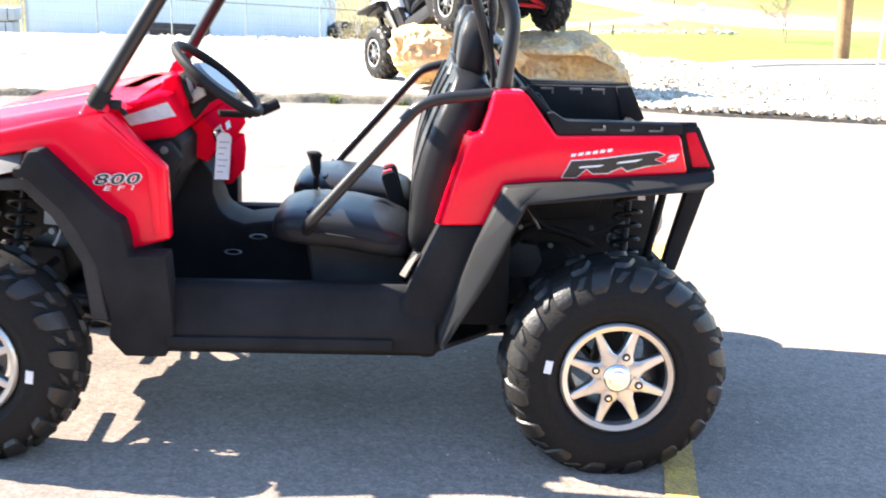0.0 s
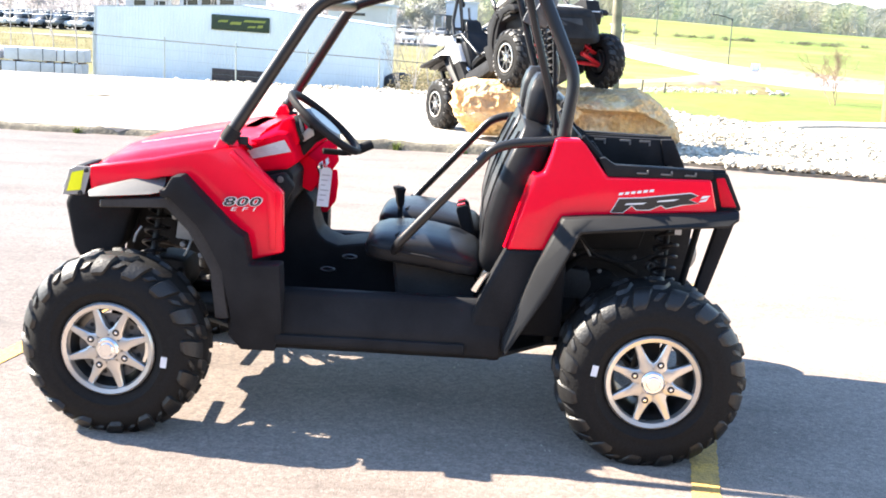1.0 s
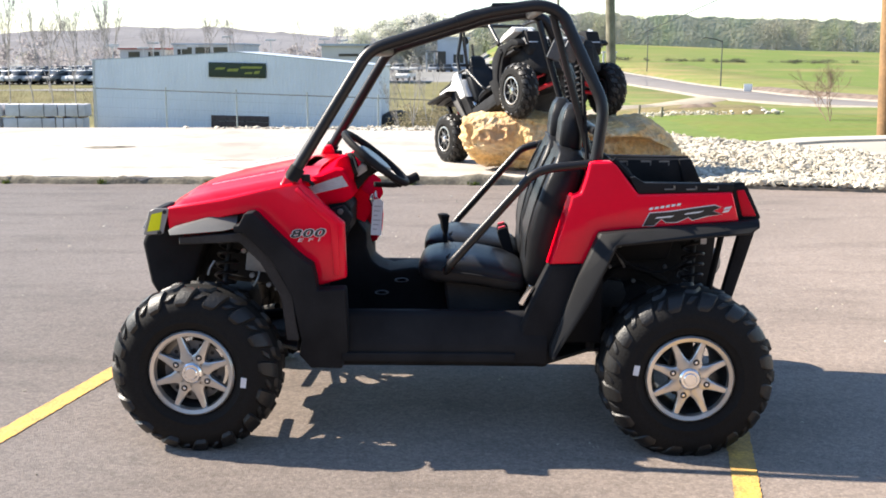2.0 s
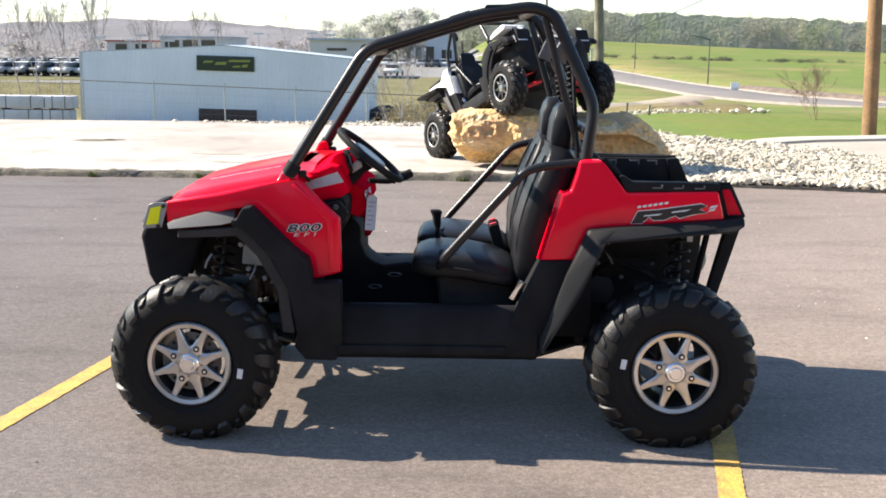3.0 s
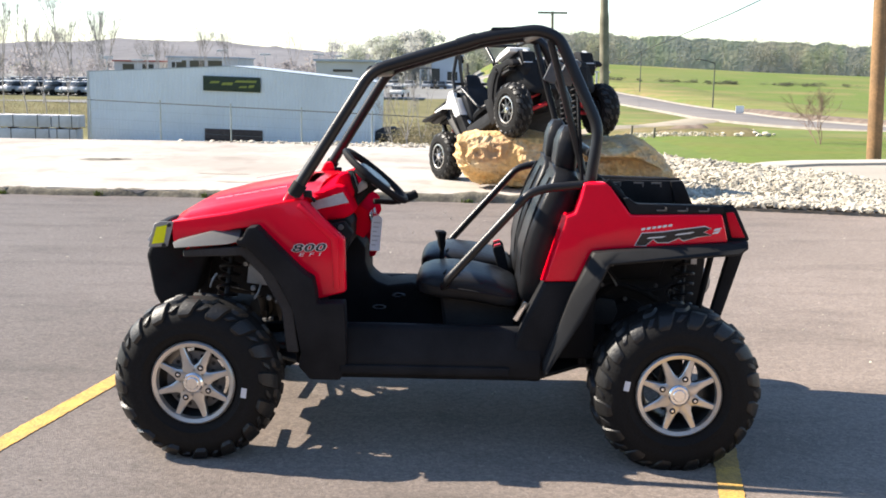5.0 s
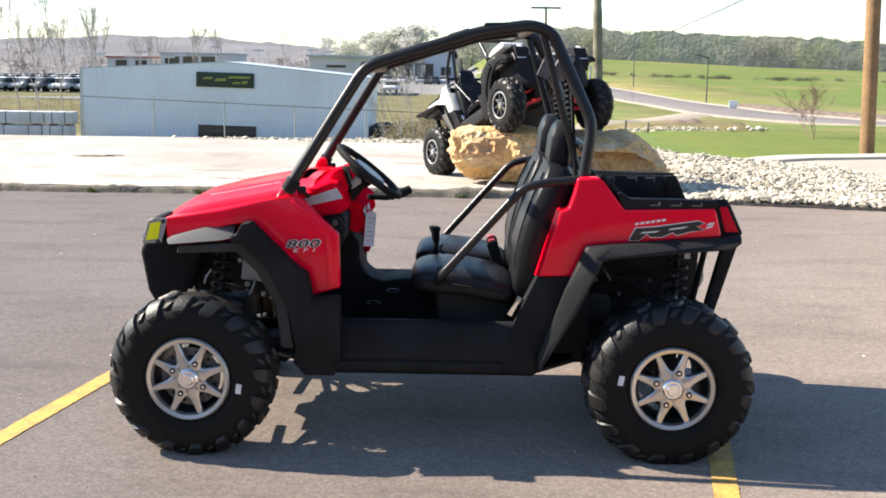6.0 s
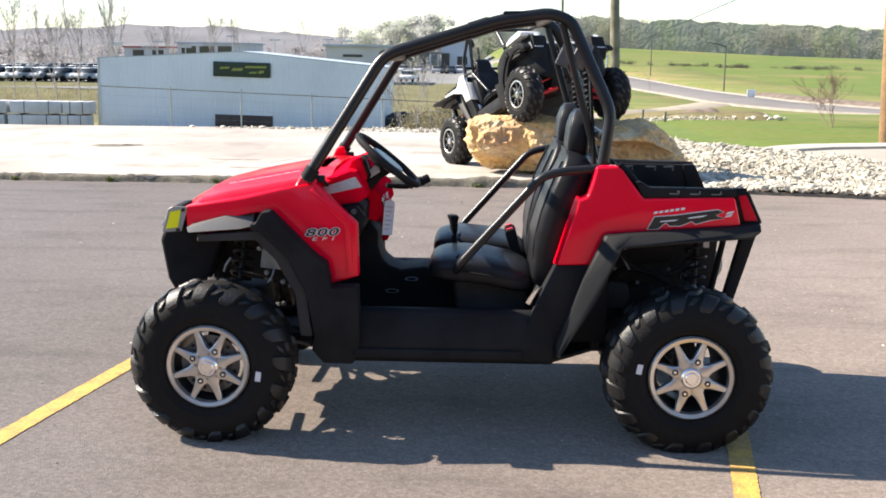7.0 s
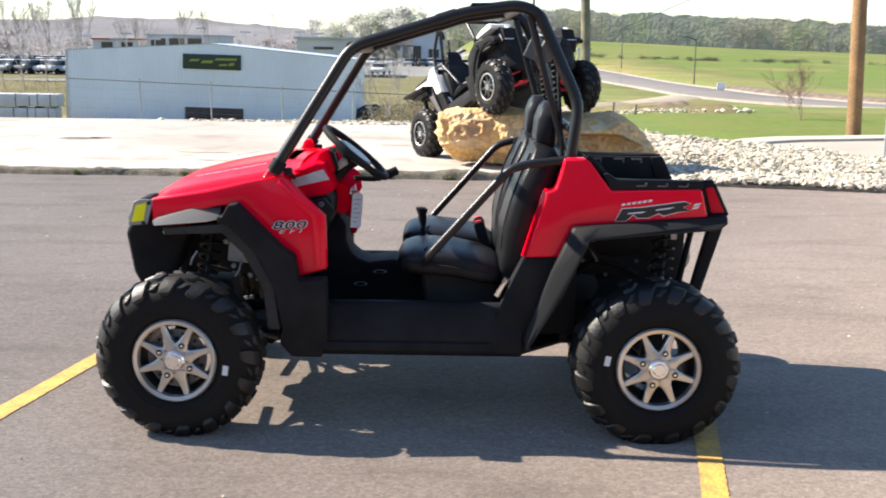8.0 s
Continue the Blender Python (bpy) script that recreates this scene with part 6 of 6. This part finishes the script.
woods("dry_brush", "tangle of dry brown brush and weeds behind the apron", [(r.uniform(-3.5, 2.6), r.uniform(38, 72), r.uniform(.6, 2.0), r.uniform(1, 2.2)) for k in range(270)] + [(r.uniform(-46, -23), r.uniform(74, 101), r.uniform(.5, 1.5), r.uniform(1, 2.6)) for k in range(150)], BRUSH, 39, 170, height, (.014, .04))
woods("town_trees", "hazy leafless trees among the town's low roofs", [(r.uniform(-150, -12), r.uniform(150, 330), r.uniform(2.5, 6.0), r.uniform(2, 4)) for k in range(170)], TOWN_TREES, 43, 320, height, (.02, .045))
solid("lawn", sheet([3.2 + 1.2 * i for i in range(36)], [15.6 + 1.0 * i for i in range(14)], lambda x, y: height(x, y) + .05 - .3 * smooth(5.5, 3.4, x) - .3 * smooth(26, 28.6, y + noise.noise((x * .4, 0, 2)))), LAWN, "short green spring grass beside the driveway", kind="structure", smooth=60)
hedge = []
for a, b, n in ((30, 43, 34), (46, 58, 26), (60, 70, 12), (22, 28, 10)):
    hedge += [(r.uniform(a, b), 172 + r.gauss(0, 1.0), r.uniform(.18, .5), r.uniform(.7, 1.5)) for k in range(n)]
woods("meadow_scrub", "low dark scrub in a row across the meadow", hedge, SCRUB, 37, 420, height, (.05, .12))
solid("far_town_ground", sheet([-420 + 13 * i for i in range(31)] + [-29 + 1.0 * i for i in range(40)], [104 + 14 * i for i in range(34)], lambda x, y: height(x, y) + .12 - .6 * smooth(1, 9, x) - .6 * smooth(-25, -19, x) * smooth(131, 120, y)), TOWN, "grey built-up ground beyond the car yard", kind="structure", smooth=60)

# parked cars and sheds in the distance
def car(x, y, turn, paint, seed):
    root = thing("parked_car", "small distant parked car in the open yard", "car", pose(x, y, height(x, y) + .13, 0, 0, turn), "parked cars")
    part("body", slab([(-2.1, .35), (2.1, .35), (2.15, .6), (2.0, .85), (1.1, .92), (-1.5, .95), (-2.1, .85), (-2.2, .6)], -.85, .85, .08, 2), paint, root)
    part("cabin", slab([(-1.5, .93), (1.05, .9), (.45, 1.42), (-1.0, 1.45)], -.72, .72, .08, 2), GLASS_DARK, root)
    part("roof_panel", slab([(-1.0, 1.44), (.45, 1.42), (.4, 1.48), (-.95, 1.5)], -.68, .68, .02, 1), paint, root)
    for wx in (-1.3, 1.3):
        for s in (-1, 1):
            part("wheel", moved(disc(.32, -.1, .1, .03, 16), pose(wx, s * .78, .32)), RUBBER, root)
r = random.Random(51)
for k in range(64):
    row, place = k // 13, k % 13
    y = (118, 130, 143, 158, 175)[row]
    car(y * (-.475 + .0125 * place + .004 * (row % 2)) + r.uniform(-.25, .25), y + r.uniform(-.6, .6), (60, -58, 62, -60, 30)[row] + r.uniform(-6, 6), CAR_PAINTS[(k * 3 + row) % 5], k)
for k, (x, y) in enumerate(((-7.1, 205), (-4.6, 204), (-2.9, 206), (-13.7, 206), (-8.6, 141), (-17.5, 204), (-10.6, 207))):
    car(x, y, (84, 96, 88, 70, 78, 60, 80)[k], CAR_PAINTS[(2, 1, 4, 0, 4, 2, 0)[k]], k)

def far_shed(label, x0, x1, y, z0, z1, wall_mat, openings, fascia=None):
    root = thing("far_building", label, "building", pose(0, y, 0))
    part("wall", block(x0, x1, 0, 14, z0, z1, 0), wall_mat, root)
    part("roof", block(x0 - .3, x1 + .3, -.4, 14.3, z1, z1 + .25, 0), fascia or ROOFING, root)
    for a, b, c, d in openings:
        part("window", block(a, b, -.06, -.004, c, d, 0), GLASS_DARK, root)
far_shed("distant grey shed with a dark strip window", -17.5, -10.6, 125, -2.5, 2.4, OFFWHITE, [(-15.5, -13.2, 1.2, 1.5)])
far_shed("distant pale showroom with a dark doorway", -6.75, -.6, 215, -2.5, 4.4, ROOFING, [(-6.7, -5.1, -2.2, 1.9), (-3.6, -1.6, -.4, 1.3)])
canopy_root = thing("yard_canopy", "open flat-roofed canopy beside the distant showroom", "canopy", pose(-7.8, 214, 0))
part("roof", block(-1.1, 1.0, -2, 6, 1.7, 2.05, .03), GREY, canopy_root)
for dx in (-1.0, .55):
    part("column", block(dx - .12, dx + .12, -1.9, -1.66, -2.3, 1.7, .02), OFFWHITE, canopy_root)
far_shed("distant low dealership with a red fascia", -62, -54, 190, -3, 2.2, OFFWHITE, [(-60.5, -58.5, .2, 1.8), (-57, -55, .2, 1.8)], BRICK_RED)
far_shed("distant low pale building with dark windows", -52.5, -40, 190, -3, 3.0, OFFWHITE, [(-51.8, -49.2, 1.3, 2.6), (-48.6, -46.0, 1.3, 2.6), (-45.4, -42.8, 1.3, 2.6)])
for k, (x, y, h) in enumerate(((-47, 140, 3.4), (-44.5, 132, 3.2), (-43, 140, 3.0), (-40.5, 136, 3.6), (-38.5, 142, 3.0), (-36, 138, 3.2), (-34, 150, 4.6), (-28, 150, 4.2), (-20.5, 150, 4.4), (-18, 150, 4.2))):
    root = thing("lot_light", "pale twin-headed light pole over the car yard", "light pole", pose(x, y, height(x, y)), "yard light poles")
    part("post", tube([(0, 0, -.1), (0, 0, h + 1.2)], .07, sides=6), OFFWHITE, root)
    part("lamp_head", block(-.75, .75, -.2, .2, h + 1.15, h + 1.4, .04), OFFWHITE, root)
sign_root = thing("road_sign", "thin steel sign post with a blank white panel", "sign", pose(6.85, 11.85, 0))
part("post", tube([(0, 0, -.1), (.03, 0, 2.6)], .022, sides=8), STEEL, sign_root)
part("panel", block(.07, .75, -.02, -.005, .62, 1.6, .005), OFFWHITE, sign_root)

def wrapped_stack(x, y, z, w, h):
    root = thing("wrapped_bundle", "long white wrapped timber bundle stacked in the yard", "bundle", pose(x, y, z), "wrapped bundles")
    part("wrapping", block(-w / 2, w / 2, -.6, .6, 0, h, .06, 2), WRAP, root)
    for s in (-.3, .3):
        part("bearer", block(w * s - .05, w * s + .05, -.6, .6, -.09, 0, 0), WOOD, root)
    for s in (-.22, .25):
        part("strap", block(w * s - .02, w * s + .02, -.61, .61, -.005, h + .008, 0), DARK, root)
for i in range(3):
    for j in range(2):
        wrapped_stack(-29.3 + (3.3 if i < 2 else 2.85) * i + .15 * j, 60, -2.92 + .81 * j, 3.1 if i < 2 else 1.6, .72)

# low dark covered trailer on the rough ground
def covered_trailer(x, y):
    root = thing("covered_trailer", "low trailer under a dark tarpaulin on rough ground", "trailer", pose(x, y, height(x, y) + .05))
    sections = []
    for sx, w, h in ((-1.0, .5, .62), (-.92, .66, .86), (-.4, .72, 1.16), (.3, .72, 1.2), (.8, .66, 1.0), (.98, .5, .68)):
        ring = []
        for k in range(14):
            a = math.pi * k / 13
            ring.append((sx, w * math.copysign(abs(math.cos(a)) ** .5, math.cos(a)), .38 + (h - .38) * max(0.0, math.sin(a)) ** .5 + .03 * noise.noise((sx * 3, k * .9, 2))))
        sections.append(ring)
    part("tarpaulin", loft(sections), TARP, root, "dark blue-black tarpaulin", 50)
    part("chassis", block(-.95, .95, -.6, .6, .3, .42, .02), DARK, root)
    for wx in (-.35, .4):
        for s in (-1, 1):
            part("wheel", moved(disc(.24, -.08, .08, .02, 16), pose(wx, s * .66, .24)), RUBBER, root)
covered_trailer(-4.75, 66)

# loose grit on the lot and weeds along the kerb
rnd = random.Random(64)
me = rubble([(rnd.uniform(-4.5, 4.5), rnd.uniform(-3.2, 7.5), .002) for k in range(420)], (.003, .009), 65)
me.materials.append(STONE)
tagged(new("loose_grit", me), "small pale loose grit scattered on the asphalt", "grit", kind="stuff")

def weed_tuft(x, y, z, h, seed):
    r_ = random.Random(seed)
    bm = bmesh.new()
    for k in range(46):
        a, lean = r_.uniform(0, math.tau), r_.uniform(.15, .9)
        base = Vector((r_.gauss(0, .025), r_.gauss(0, .015), 0))
        d = Vector((math.cos(a) * lean, math.sin(a) * lean, 1)).normalized() * h * r_.uniform(.5, 1)
        side = Vector((-math.sin(a), math.cos(a), 0)) * r_.uniform(.003, .006)
        mid = base + d * .55 + Vector((0, 0, h * .08))
        b0, b1, m0, m1, tip = (bm.verts.new(p) for p in (base - side, base + side, mid - side, mid + side, base + d))
        bm.faces.new((b0, b1, m1, m0))
        bm.faces.new((m0, m1, tip))
    return solid("weed_tuft", bm, LAWN, "small green weed tuft growing at the kerb", "weed", "weeds along the kerb", m=pose(x, y, z))
for k, (x, h) in enumerate(((-.62, .13), (-1.9, .07), (-3.1, .08), (.15, .07), (1.2, .06), (-4.4, .09), (-5.6, .07), (1.7, .08))):
    weed_tuft(x, 8.33 - .02 * (k % 2), .0, h, 200 + k)
